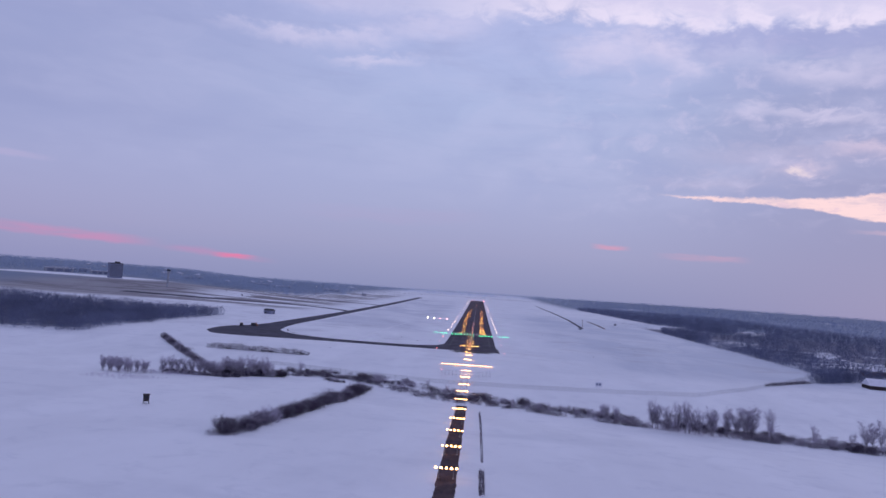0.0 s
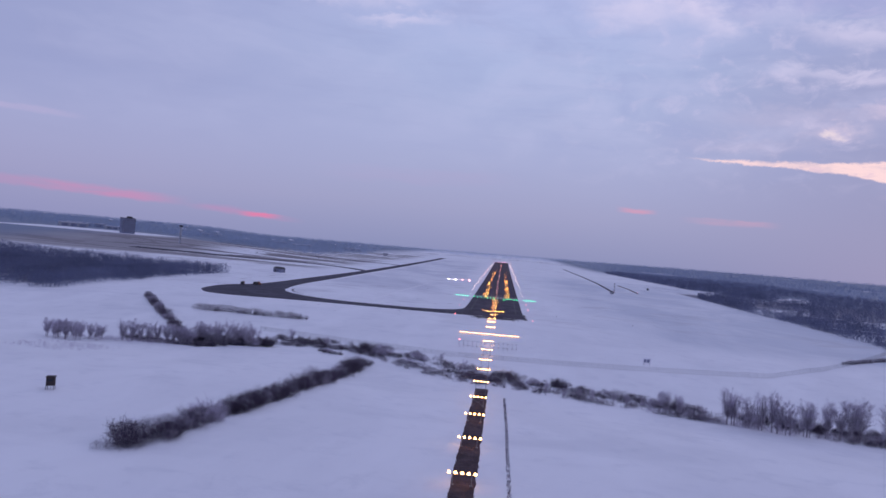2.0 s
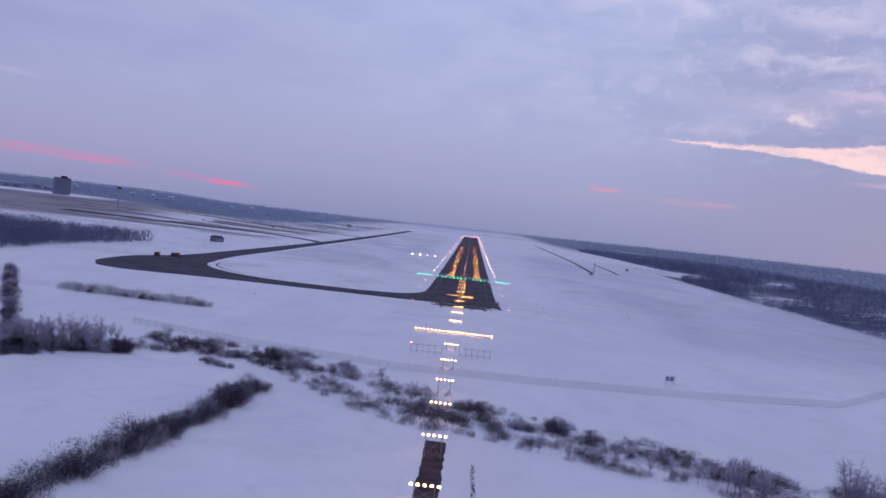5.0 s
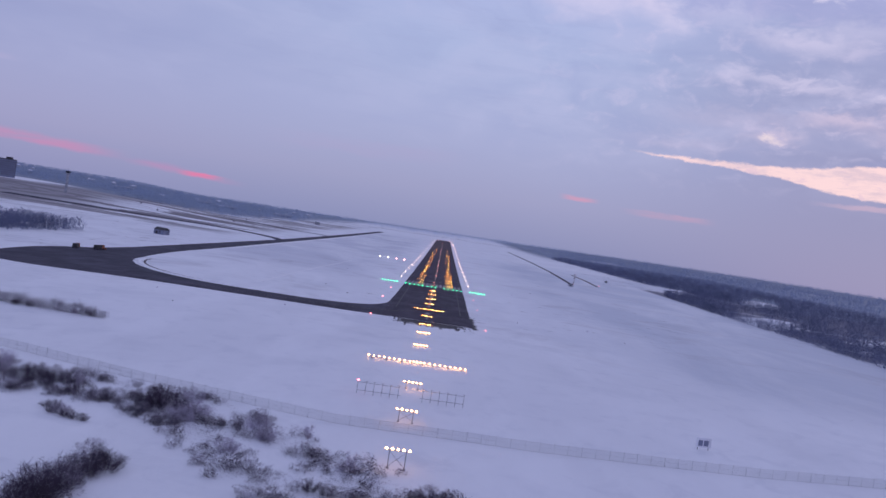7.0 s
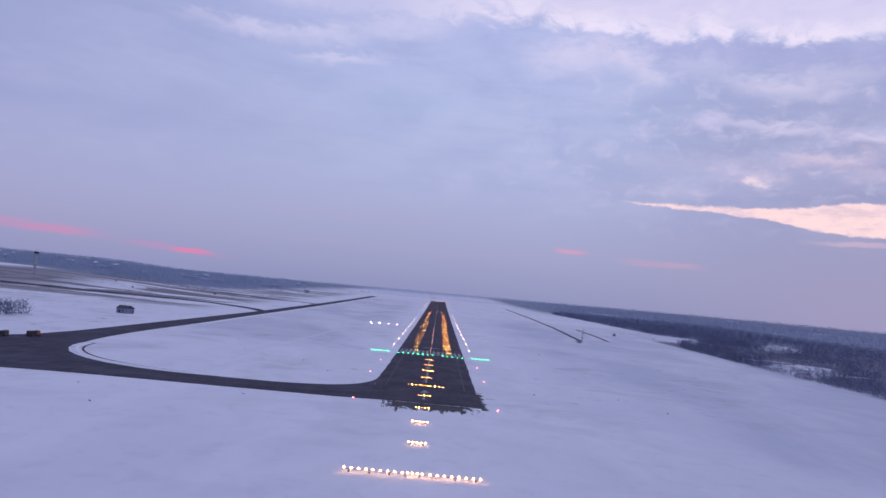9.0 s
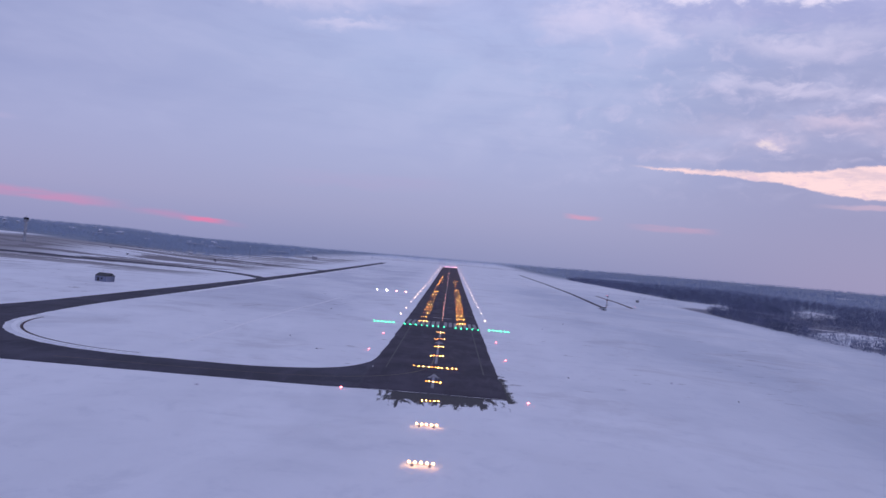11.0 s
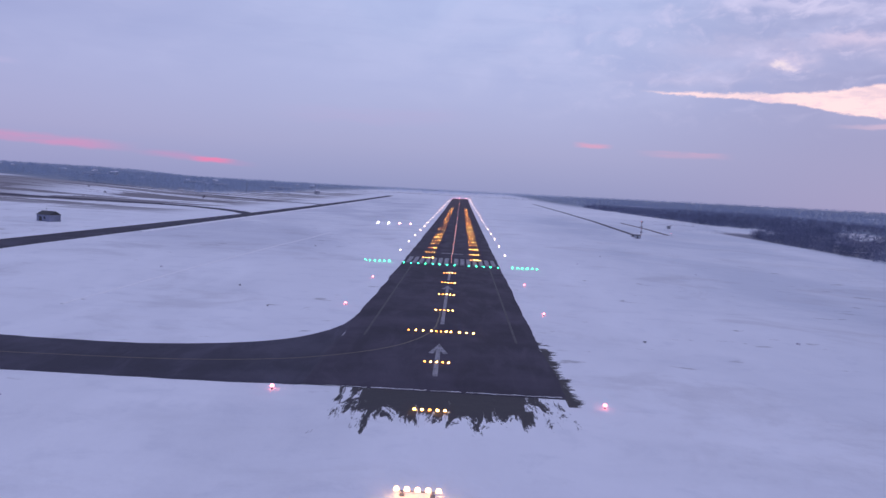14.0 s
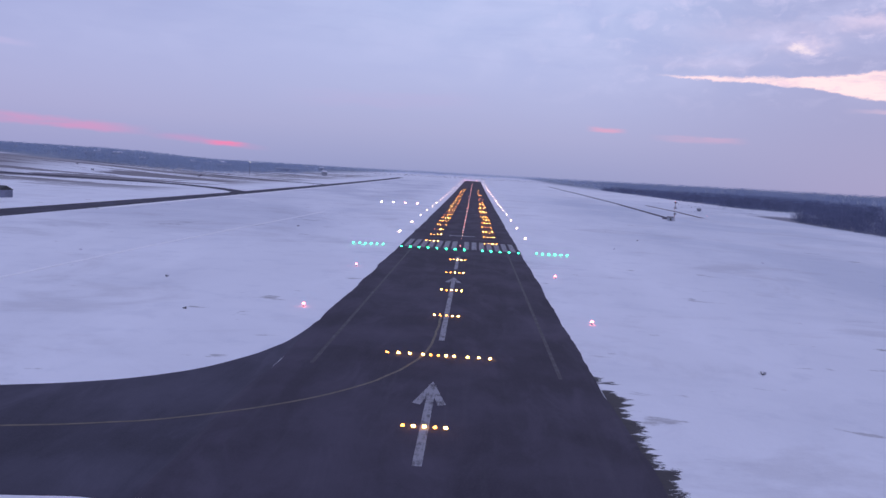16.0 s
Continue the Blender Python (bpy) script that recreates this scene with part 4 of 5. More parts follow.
def marker(x, y):
    ob = thing("obstacle_light", x, y, on_land(x, y), 0, "small red lamp on a thin pole in snow", "obstacle light")
    part("pole", Shape().tube((0, 0, -0.2), (0, 0, 3.2), 0.08, 0.06).mesh("pole", REDWHITE), ob)
    part("lamp", Shape().dome(0, 0, 3.2, 0.25, 0.35).mesh("lamp", LAMP_RED), ob)


marker(193, 355)


def shelter(x, y, turn, sx, sy, h, label, wall_mat, roof_mat, pitched=True, name="shelter"):
    """A small building with walls, roof, door and windows."""
    ob = thing(name, x, y, on_land(x, y), turn, label, "building")
    part("wall", Shape().box(0, 0, -0.5, sx, sy, h + 0.5).mesh("wall", wall_mat), ob)
    if pitched:
        part("roof", Shape().gable(0, 0, h, sx, sy, sy * 0.28).mesh("roof", roof_mat), ob)
    else:
        part("roof", Shape().box(0, 0, h, sx + 0.5, sy + 0.5, 0.35).mesh("roof", roof_mat), ob)
    part("door", Shape().box(-sx * 0.2, -sy / 2 - 0.02, 0.05, min(3.0, sx * 0.2), 0.06, min(2.8, h * 0.8)).mesh("door", DARK), ob)
    for k in range(max(1, int(sx / 6))):
        wx = sx * 0.1 + k * sx * 0.4 / max(1, int(sx / 6))
        part("window", Shape().box(wx, -sy / 2 - 0.02, h * 0.4, sx * 0.06 + 0.5, 0.05, h * 0.3).mesh("window", GLASS), ob)
    return ob


hut = shelter(-247, 131, -20, 10.5, 8, 4.0, "dark grey airfield hut with snow around it", BLOCK, DARK, True, "radio_hut")
part("mast", Shape().tube((-3, 1, 4.8), (-3, 1, 8.5), 0.1, 0.06).mesh("mast", STEEL), hut)
shelter(277, -260, -8, 34, 15, 2.4, "long barn with a snow-covered roof beside the wood", WOOD, ROOF_SNOW, True, "barn")
shelter(322, -150, 20, 20, 11, 4.0, "farm shed with a snowy roof", BRICK, ROOF_SNOW, True, "barn")
shelter(243, 545, 0, 3.5, 3, 2.2, "small grey hut on the snowy field", WALL, DARK, True, "hut")
shelter(330, -205, 10, 16, 9, 3.6, "farm shed with a snowy roof", BRICK, ROOF_SNOW, True, "barn")


def truck(x, y, turn, cab_mat, label, plough):
    ob = thing("service_truck", x, y, on_land(x, y) + 0.05, turn, label, "truck", "trucks by the taxiway")
    part("body", Shape().box(-0.9, 0, 0.75, 4.4, 2.3, 1.9, 0.97).mesh("body", DARK), ob)
    cab = part("cab", Shape().box(2.3, 0, 0.75, 1.8, 2.2, 2.0, 0.88).mesh("cab", cab_mat), ob)
    part("windscreen", Shape().box(3.12, 0, 1.75, 0.06, 1.8, 0.75).mesh("windscreen", GLASS), cab)
    for wx in (-2.2, 2.2):
        for wy in (-1.05, 1.05):
            part("wheel", Shape().tube((wx, wy - 0.16, 0.5), (wx, wy + 0.16, 0.5), 0.5, 0.5, 12).mesh("wheel", TYRE), ob)
    if plough:
        part("plough_blade", Shape().box(4.0, 0, 0.2, 0.25, 3.2, 1.1).mesh("plough_blade", TRUCK_ORANGE), ob)


truck(-203.5, -108, 100, TRUCK_ORANGE, "dark service truck with a dirty orange cab on the taxiway", False)
truck(-195.5, -97, 70, TRUCK_ORANGE, "orange and dark snow plough truck on the taxiway", True)

FENCE_LINE = [(-110, -342), (-65, -356), (-15, -368), (30, -368), (80, -364), (124, -357), (160, -325), (190, -290), (250, -206)]


def fence():
    """Perimeter fence: posts with wires between them."""
    wires, fabric = Shape(), Shape()
    ob = thing("perimeter_fence", -110, -342, on_land(-110, -342), 0, "thin wire perimeter fence with grey posts in snow", "fence")
    base = ob.matrix_world.translation.copy()
    post = Shape().tube((0, 0, -0.3), (0, 0, 2.2), 0.03, 0.025, 5).tube((0, 0, 2.2), (0, -0.3, 2.5), 0.025, 0.025, 5).mesh("post", STEEL)
    last = None
    for (xa, ya), (xb, yb) in zip(FENCE_LINE, FENCE_LINE[1:]):
        steps = max(1, round(math.hypot(xb - xa, yb - ya) / 3.2))
        for i in range(steps):
            u = i / steps
            x, y = xa + (xb - xa) * u, ya + (yb - ya) * u
            p = Vector((x, y, on_land(x, y))) - base
            place("post", post, ob, *p)
            if last is not None:
                fabric.add([last, p, p + Vector((0, 0, 2.1)), last + Vector((0, 0, 2.1))], [(0, 1, 2, 3)])
                for h in (0.15, 1.2, 2.15):
                    wires.tube(last + Vector((0, 0, h)), p + Vector((0, 0, h)), 0.012, 0.012, 3)
            last = p
    part("wire", wires.mesh("wire", STEEL), ob)
    part("wire_mesh", fabric.mesh("wire_mesh", CHAINLINK), ob)


fence()


def sheet_strip(name, cx, y0, y1, half, mat, label, lift, seed, rag=0.5):
    rnd = random.Random(seed)
    ys = list(np.arange(y0, y1, 2.5))
    left = [(cx - half + rnd.uniform(-rag, rag), y) for y in ys]
    right = [(cx + half + rnd.uniform(-rag, rag), y) for y in ys]
    lay(name, left, right, lift, mat, label, "strip")


sheet_strip("cleared_strip", 0.2, -668, -436, 2.1, EARTH, "bare brown soil strip below the approach lights", 0.05, 4, 0.2)

# ---- plants ----
def sliver(v, f, a, d, length, width, rnd):
    """One thin tapering twig."""
    side = d.cross(Vector((rnd.uniform(-1, 1), rnd.uniform(-1, 1), rnd.uniform(-1, 1))))
    if side.length < 1e-4:
        side = Vector((1, 0, 0))
    side = side.normalized() * width / 2
    k = len(v)
    v += [tuple(a - side), tuple(a + side), tuple(a + d * length)]
    f.append((k, k + 1, k + 2))


def bush_mesh(seed, height, spread, stems, twigs, width, mat):
    """A leafless shrub of many stems fanning from the ground."""
    rnd = random.Random(seed)
    s = Shape()
    v, f = s.v, s.f
    for i in range(stems):
        w = rnd.uniform(0, 2 * math.pi)
        u = math.sqrt(rnd.random())
        base = Vector((0.35 * spread * u * math.cos(w), 0.35 * spread * u * math.sin(w), -0.1))
        tip = Vector((spread * u * math.cos(w), spread * u * math.sin(w), height * (0.35 + 0.6 * math.sqrt(1 - u * u)) * rnd.uniform(0.8, 1.05)))
        lean = (tip - base).normalized()
        h = (tip - base).length
        s.tube(base, tip, width, width * 0.25, 3)
        for j in range(twigs):
            p = base.lerp(tip, rnd.uniform(0.2, 1.0))
            d = (lean * 0.3 + Vector((rnd.uniform(-1, 1), rnd.uniform(-1, 1), rnd.uniform(-0.5, 0.8)))).normalized()
            sliver(v, f, p, d, h * rnd.uniform(0.14, 0.38), width * rnd.uniform(1.8, 3.6), rnd)
    return s.mesh("stems", mat)


def tree_meshes(seed, height, spread, width, forks, limbs, twigs):
    """Forked trunk and fine upright leafless crown of one tree."""
    rnd = random.Random(seed)
    trunk, crown = Shape(), Shape()
    low = Vector((rnd.uniform(-0.1, 0.1), rnd.uniform(-0.1, 0.1), height * rnd.uniform(0.14, 0.26)))
    trunk.tube((0, 0, -0.3), low, height * 0.012, height * 0.009, 6)
    for k in range(forks):
        w = 2 * math.pi * (k + rnd.uniform(-0.3, 0.3)) / forks
        out = Vector((math.cos(w), math.sin(w), 0)) * spread * rnd.uniform(0.15, 0.6)
        top = height * rnd.uniform(0.66, 0.95)
        knee = low + out * 0.55 + Vector((0, 0, (top - low.z) * 0.45))
        tip = out * 1.1 + Vector((0, 0, top))
        trunk.tube(low, knee, height * 0.0042, height * 0.0028, 5).tube(knee, tip, height * 0.0028, height * 0.0008, 4)
        for i in range(limbs):
            u = rnd.uniform(0.06, 1.0)
            p = low.lerp(knee, u * 2) if u < 0.5 else knee.lerp(tip, u * 2 - 1)
            a = w + rnd.gauss(0, 1.3)
            d = Vector((math.cos(a), math.sin(a), rnd.uniform(0.4, 1.9))).normalized()
            limb = spread * (0.35 + 0.75 * math.sin(math.pi * (0.15 + 0.75 * u))) * rnd.uniform(0.25, 0.8)
            end = p + d * limb
            sliver(trunk.v, trunk.f, p, d, limb, height * 0.0026, rnd)
            for j in range(twigs):
                q = p.lerp(end, rnd.uniform(0.1, 1.0))
                dd = (d * 0.8 + Vector((rnd.uniform(-1.1, 1.1), rnd.uniform(-1.1, 1.1), rnd.uniform(-0.3, 1.2)))).normalized()
                sliver(crown.v, crown.f, q, dd, rnd.uniform(0.35, 1.0), width * rnd.uniform(0.6, 1.4), rnd)
    return trunk.mesh("trunk", BARK), crown.mesh("crown", TWIG)


BUSHES = [bush_mesh(10 + i, 2.9, 2.1, 44, 23, 0.014, BRUSH if i % 3 else TWIG) for i in range(8)]
TREES = [tree_meshes(40 + i, 11.0, 2.7, 0.028, 6, 38, 13) for i in range(8)]
SAPLINGS = [tree_meshes(70 + i, 8.0, 2.1, 0.025, 5, 34, 12) for i in range(7)]
pick = random.Random(7)


def bush(x, y, size, label, group):
    ob = new("bush", pick.choice(BUSHES))
    ob.matrix_world = pose(x, y, on_land(x, y) - 0.05, 0, 0, pick.uniform(0, 360)) @ Matrix.Diagonal((size * pick.uniform(0.9, 1.4), size * pick.uniform(0.9, 1.4), size * pick.uniform(0.7, 1.1), 1))
    tagged(ob, label, "bush", group)


def tree(x, y, size, kinds, label, group):
    trunk, crown = pick.choice(kinds)
    ob = new("tree")
    ob.matrix_world = pose(x, y, on_land(x, y), 0, 0, pick.uniform(0, 360)) @ Matrix.Diagonal((size * pick.uniform(1.1, 1.5), size * pick.uniform(1.1, 1.5), size * pick.uniform(0.88, 1.05), 1))
    tagged(ob, label, "tree", group)
    part("trunk", trunk, ob)
    part("crown", crown, ob)


def thicket(name, spots, mat, label, slivers, girth, seed, category="scrub", spread=0.5, squat=1.0, twiggy=False):
    """Uncounted bare stems in one mesh; spots are x, y, height."""
    rnd = np.random.default_rng(seed)
    spots = np.array(spots)
    count = len(spots)
    ground = np.array([on_land(x, y) for x, y, _ in spots])
    total = count * slivers
    c = np.repeat(np.stack([spots[:, 0], spots[:, 1], ground], 1), slivers, 0)
    hh = np.repeat(spots[:, 2], slivers)
    w = rnd.uniform(0, 2 * np.pi, total)
    level = rnd.uniform(0.0, 0.72, total)
    out = np.sqrt(rnd.uniform(0.0, 1.0, total)) * spread * np.sqrt(1.02 - level ** 2)
    a = c + np.stack([np.cos(w) * out * hh, np.sin(w) * out * hh, level * hh - 0.05], 1)
    d = np.stack([np.cos(w) * rnd.uniform(-0.3, 0.9, total), np.sin(w) * rnd.uniform(-0.3, 0.9, total), rnd.uniform(0.3, 1.2, total) * squat], 1)
    if twiggy:
        # short crossing twigs that fill a rounded crown
        d = np.stack([np.cos(w) + rnd.uniform(-1.2, 1.2, total), np.sin(w) + rnd.uniform(-1.2, 1.2, total), rnd.uniform(-0.5, 1.5, total)], 1)
        d *= (0.55 / np.linalg.norm(d, axis=1))[:, None]
    tip = a + d * (hh * rnd.uniform(0.14, 0.34, total))[:, None]
    q = rnd.uniform(0, 2 * np.pi, total)
    side = np.stack([np.cos(q), np.sin(q), rnd.uniform(-0.4, 0.4, total)], 1) * (girth * hh * rnd.uniform(0.5, 1.2, total))[:, None]
    verts = np.empty((total, 3, 3))
    verts[:, 0], verts[:, 1], verts[:, 2] = a - side, a + side, tip
    me = bpy.data.meshes.new(name)
    me.vertices.add(total * 3)
    me.vertices.foreach_set("co", verts.reshape(-1))
    me.loops.add(total * 3)
    me.loops.foreach_set("vertex_index", np.arange(total * 3))
    me.polygons.add(total)
    me.polygons.foreach_set("loop_start", np.arange(total) * 3)
    me.materials.append(mat)
    me.update(calc_edges=True)
    return tagged(new(name, me), label, category, kind="stuff")


def rounded(cx, cy, radius, height, count, dice):
    """Stems of one round-headed shrub."""
    stems = []
    for i in range(count):
        u, w = math.sqrt(dice.random()), dice.uniform(0, 2 * math.pi)
        stems.append((cx + radius * u * math.cos(w), cy + radius * u * math.sin(w), height * (0.3 + 0.7 * math.sqrt(1 - u * u)) * dice.uniform(0.82, 1.08)))
    return stems


def shrub_hedge(points, spacing, spread, low, high, label, seed, slivers):
    """A grown-out hedge: round-headed leafless shrubs side by side, dark below and paler at their twig tips."""
    dice = random.Random(seed)
    dark, pale = [], []
    for (xa, ya), (xb, yb) in zip(points, points[1:]):
        count = int(math.hypot(xb - xa, yb - ya) / spacing)
        for i in range(count):
            u = (i + dice.random()) / count
            x, y = xa + (xb - xa) * u + dice.gauss(0, spread), ya + (yb - ya) * u + dice.gauss(0, spread)
            h = dice.uniform(low, high) * (0.85 + 0.5 * noise.noise(Vector((x * 0.08, y * 0.08, seed))))
            dark += rounded(x, y, h * 0.42, h * 0.92, 7, dice)
            pale += rounded(x, y, h * 0.45, h * 1.05, 2, dice)
    thicket("hedge", dark, BRUSH, label, slivers, 0.0105, seed, "hedge", 0.36, 1.0, True)
    thicket("hedge_tips", pale, TWIG, "pale twig tips of a leafless field hedge", slivers, 0.0075, seed + 50, "hedge", 0.4, 1.0, True)


def hedge(points, spacing, spread, low, high, label, seed, mat, slivers=150, lumps=1.0):
    """A hedge of leafless stems along a line."""
    spots = []
    for (xa, ya), (xb, yb) in zip(points, points[1:]):
        count = int(math.hypot(xb - xa, yb - ya) / spacing)
        for i in range(count):
            u = (i + pick.random()) / count
            spots.append((xa + (xb - xa) * u + pick.uniform(-spread, spread), ya + (yb - ya) * u + pick.uniform(-spread, spread), pick.uniform(low, high)))
    spots = [(x, y, h * max(0.35, 0.9 + lumps * (0.9 * noise.noise(Vector((x * 0.17, y * 0.17, seed))) + 0.5 * noise.noise(Vector((x * 0.6, y * 0.6, seed)))))) for x, y, h in spots]
    thicket("hedge", spots, mat, label, slivers, 0.0052, seed, "hedge", 0.5)


shrub_hedge([(-47.3, -406), (-49.5, -478), (-53, -527), (-58, -573)], 1.05, 1.3, 2.7, 7.2, "long dark leafless hedge across a snowy field", 11, 130)
shrub_hedge([(-212, -251), (-165, -325), (-122, -393)], 1.1, 0.9, 3.0, 5.6, "leafless hedge between two snowy fields", 12, 110)
hedge([(-166, -289), (-130, -293), (-99, -297)], 0.5, 0.8, 3.0, 5.0, "low thin leafless hedge on a snowy bank", 13, BRUSH, 170, 0.35)
hedge([(-166, -290), (-130, -294), (-99, -298)], 0.5, 0.5, 1.0, 1.6, "dark brambles at the foot of a hedge", 20, BRUSH, 130)
hedge([(222, 526), (255, 508), (292, 470)], 1.2, 2.0, 0.8, 1.8, "low dark leafless hedge on the snowy field", 17, BRUSH, 90)
hedge([(262, 560), (300, 536), (322, 505)], 1.2, 2.0, 0.8, 1.8, "low dark leafless hedge on the snowy field", 18, BRUSH, 90)
shrub_hedge([(183, -293), (205, -273), (226, -254)], 1.0, 0.8, 3.0, 4.6, "leafless hedge running up to the wood", 14, 110)

for i in range(60):
    u = pick.random()
    x = float(np.interp(u, [0, 0.45, 0.75, 1], [-47.3, -49.5, -53, -57]))
    bush(x + pick.uniform(-2.6, 2.6), -408 - 164 * u, pick.uniform(0.7, 1.7), "dense leafless bush standing in a field hedge", "hedge bushes")
for i in range(30):
    u = pick.random()
    bush(-212 + 90 * u + pick.uniform(-1.5, 1.5), -251 - 142 * u + pick.uniform(-1.5, 1.5), pick.uniform(0.7, 1.4), "dense leafless bush standing in a field hedge", "hedge bushes")
for i in range(10):
    u = pick.random()
    bush(-166 + 67 * u, -290 - 7 * u + pick.uniform(-0.8, 0.8), pick.uniform(0.5, 0.9), "thin leafless bush standing in a low hedge", "hedge bushes")

hedge([(184, -254), (185, -125), (186, -25), (195, 144)], 1.3, 0.5, 0.2, 0.45, "thin line of dead grass along a field track", 23, TWIG, 26, 0.3)
hedge([(139, -288), (153, -291), (169, -287)], 0.7, 0.4, 0.3, 0.6, "thin line of dead grass along a ditch", 24, BRUSH, 30, 0.3)
hedge([(197, 65), (204, 190), (206, 370)], 1.6, 0.6, 0.25, 0.5, "thin line of dead grass along a field track", 25, TWIG, 24, 0.3)
hedge([(290, 494), (329, 478), (356, 474)], 1.0, 1.2, 0.8, 2.2, "low dark leafless hedge at the corner of the wood", 26, BRUSH, 120, 0.5)

hedge([(250, 640), (296, 655), (330, 622)], 1.3, 1.4, 0.8, 2.0, "low dark leafless hedge on the snowy field", 28, BRUSH, 90)
hedge([(236, 760), (290, 742), (338, 700)], 1.5, 1.4, 0.8, 2.0, "low dark leafless hedge on the snowy field", 29, BRUSH, 80)


def belt(x):
    """Near and far limit of the scrub along the stream."""
    low = float(np.interp(x, [-150, -110, -96, -75, -60, -50, -37, -30, -13, 0, 40, 75, 190], [-446, -438, -405, -396, -393, -398, -411, -417, -429, -431, -434, -438, -436]))
    high = float(np.interp(x, [-150, -110, -96, -74, -52, -42, -30, -14, 0, 40, 75, 190], [-440, -425, -381, -378, -376, -374, -380, -385, -391, -402, -413, -416]))
    return low, high


dark, pale = [], []
clump_dice = random.Random(16)
made = 0
while made < 900:
    x = clump_dice.uniform(-146, 190)
    low, high = belt(x)
    u = clump_dice.random()
    y = low + (high - low) * u - 0.27 * x
    gap = noise.noise(Vector((x * 0.07, (y + 0.27 * x) * 0.13, 1.0)))
    if gap < -0.16 and clump_dice.random() < 0.8:
        continue
    made += 1
    h = clump_dice.uniform(1.4, 3.0) * (1.0 + 0.5 * max(0, gap))
    dark += rounded(x, y, h * 0.75, h * 0.95, 8, clump_dice)
    pale += rounded(x, y, h * 0.8, h * 1.08, 3, clump_dice)
thicket("stream_scrub", dark, BRUSH, "clumps of dark leafless scrub along a snowy stream", 64, 0.032, 15, "scrub", 0.5, 1.0, True)
thicket("scrub_tips", pale, TWIG, "pale twig tips of leafless scrub along a stream", 60, 0.014, 17, "scrub", 0.5, 1.0, True)
# flattened dead growth between the stems
mats = []
for i in range(8000):
    x = pick.uniform(-140, 180)
    low, high = belt(x)
    s = low + (high - low) * min(0.96, max(0.05, pick.gauss(0.52, 0.2)))
    gap = noise.noise(Vector((x * 0.07, s * 0.13, 1.0)))
    if gap < -0.26:
        continue
    mats.append((x, s - 0.27 * x, pick.uniform(0.5, 1.1)))
thicket("dead_growth", mats, BRUSH, "flattened dark dead growth along a snowy stream", 28, 0.05, 31, "scrub", 1.1, 0.45)
mats = []
for i in range(900):
    u = pick.random()
    mats.append((float(np.interp(u, [0, 0.45, 0.75, 1], [-47.3, -49.5, -53, -57])) + pick.uniform(-2.6, 2.6), -407 - 164 * u, pick.uniform(0.7, 1.5)))
for i in range(420):
    u = pick.random()
    mats.append((-212 + 90 * u + pick.uniform(-1.8, 1.8), -251 - 142 * u + pick.uniform(-1.8, 1.8), pick.uniform(0.7, 1.5)))
thicket("hedge_bottom", mats, BRUSH, "dark brambles at the foot of field hedges", 34, 0.04, 32, "scrub", 0.8, 0.6)
# single larger bushes among it
for i in range(150):
    x = pick.uniform(-120, 165)
    low, high = belt(x)
    s = low + (high - low) * (0.35 + 0.5 * pick.random())
    if noise.noise(Vector((x * 0.07, s * 0.13, 1.0))) < -0.05:
        continue
    bush(x, s - 0.27 * x, pick.uniform(0.55, 1.35), "tangled dark leafless bush by a snowy stream", "stream bushes")
for i in range(34):
    u = pick.random()
    bush(-124 + 34 * u + pick.uniform(-3, 3), -398 + 14 * u + pick.uniform(-4, 4), pick.uniform(1.0, 1.6), "dense dark leafless bush by the stream", "stream bushes")
for x, s, size in ((-68, -402, 0.9), (-66, -404, 0.8), (-64, -405, 0.9), (-62, -405, 0.7), (-67, -405, 0.7), (-70, -402, 0.6), (-60, -405, 0.6)):
    bush(x, s - 0.27 * x, size, "low dark leafless bush standing free in snow", "stream bushes")
for x, size in ((58, 0.66), (60.5, 0.6), (63.3, 0.68), (76.4, 1.0), (79, 0.85), (81.2, 0.9), (85, 0.95), (87.7, 1.0), (90, 0.9), (92.8, 0.95),
                (96.5, 1.0), (99.1, 1.0), (103, 0.9), (107.5, 0.95), (111, 1.1), (113, 1.15)):
    for i in range(2):
        tree(x + pick.uniform(-1.2, 1.2), -463.5 + max(0, 92 - x) * 0.42 + pick.uniform(-1.2, 1.2), size * pick.uniform(0.9, 1.12), TREES, "tall leafless tree in a row by the stream", "tree row")
for x, y, size in ((117.5, -470, 1.15), (131.9, -474, 0.8), (133.5, -473, 0.6), (139.6, -473, 0.55), (147, -472, 0.6), (152.9, -470, 1.25), (155, -470, 1.0), (160, -467, 1.15), (163, -467, 1.0),
                   (168, -466, 1.0), (176, -464, 0.9), (22, -437, 0.45), (28, -439, 0.38), (33, -440, 0.4), (37, -443, 0.5), (44, -443, 0.42), (48, -444, 0.45), (53, -445, 0.42)):
    tree(x, y, size, TREES, "leafless tree standing by the stream", "stream trees")
for i in range(34):
    tree(pick.uniform(-166, -147), -423 + pick.uniform(-9, 9), pick.uniform(0.75, 1.0), SAPLINGS, "bushy young leafless tree in a clump", "young trees")
for i in range(7):
    for k in range(2):
        tree(-142.3 + 3.1 * i + pick.uniform(-0.7, 0.7), -412 + 1.1 * i + pick.uniform(-0.6, 0.6), pick.uniform(0.9, 1.15), SAPLINGS, "slim leafless young tree in a row", "young trees")
for i in range(8):
    tree(-125 + 1.1 * i + pick.uniform(-0.6, 0.6), -404 + pick.uniform(-1, 1), pick.uniform(0.65, 0.9), SAPLINGS, "slim leafless young tree in a row", "young trees")
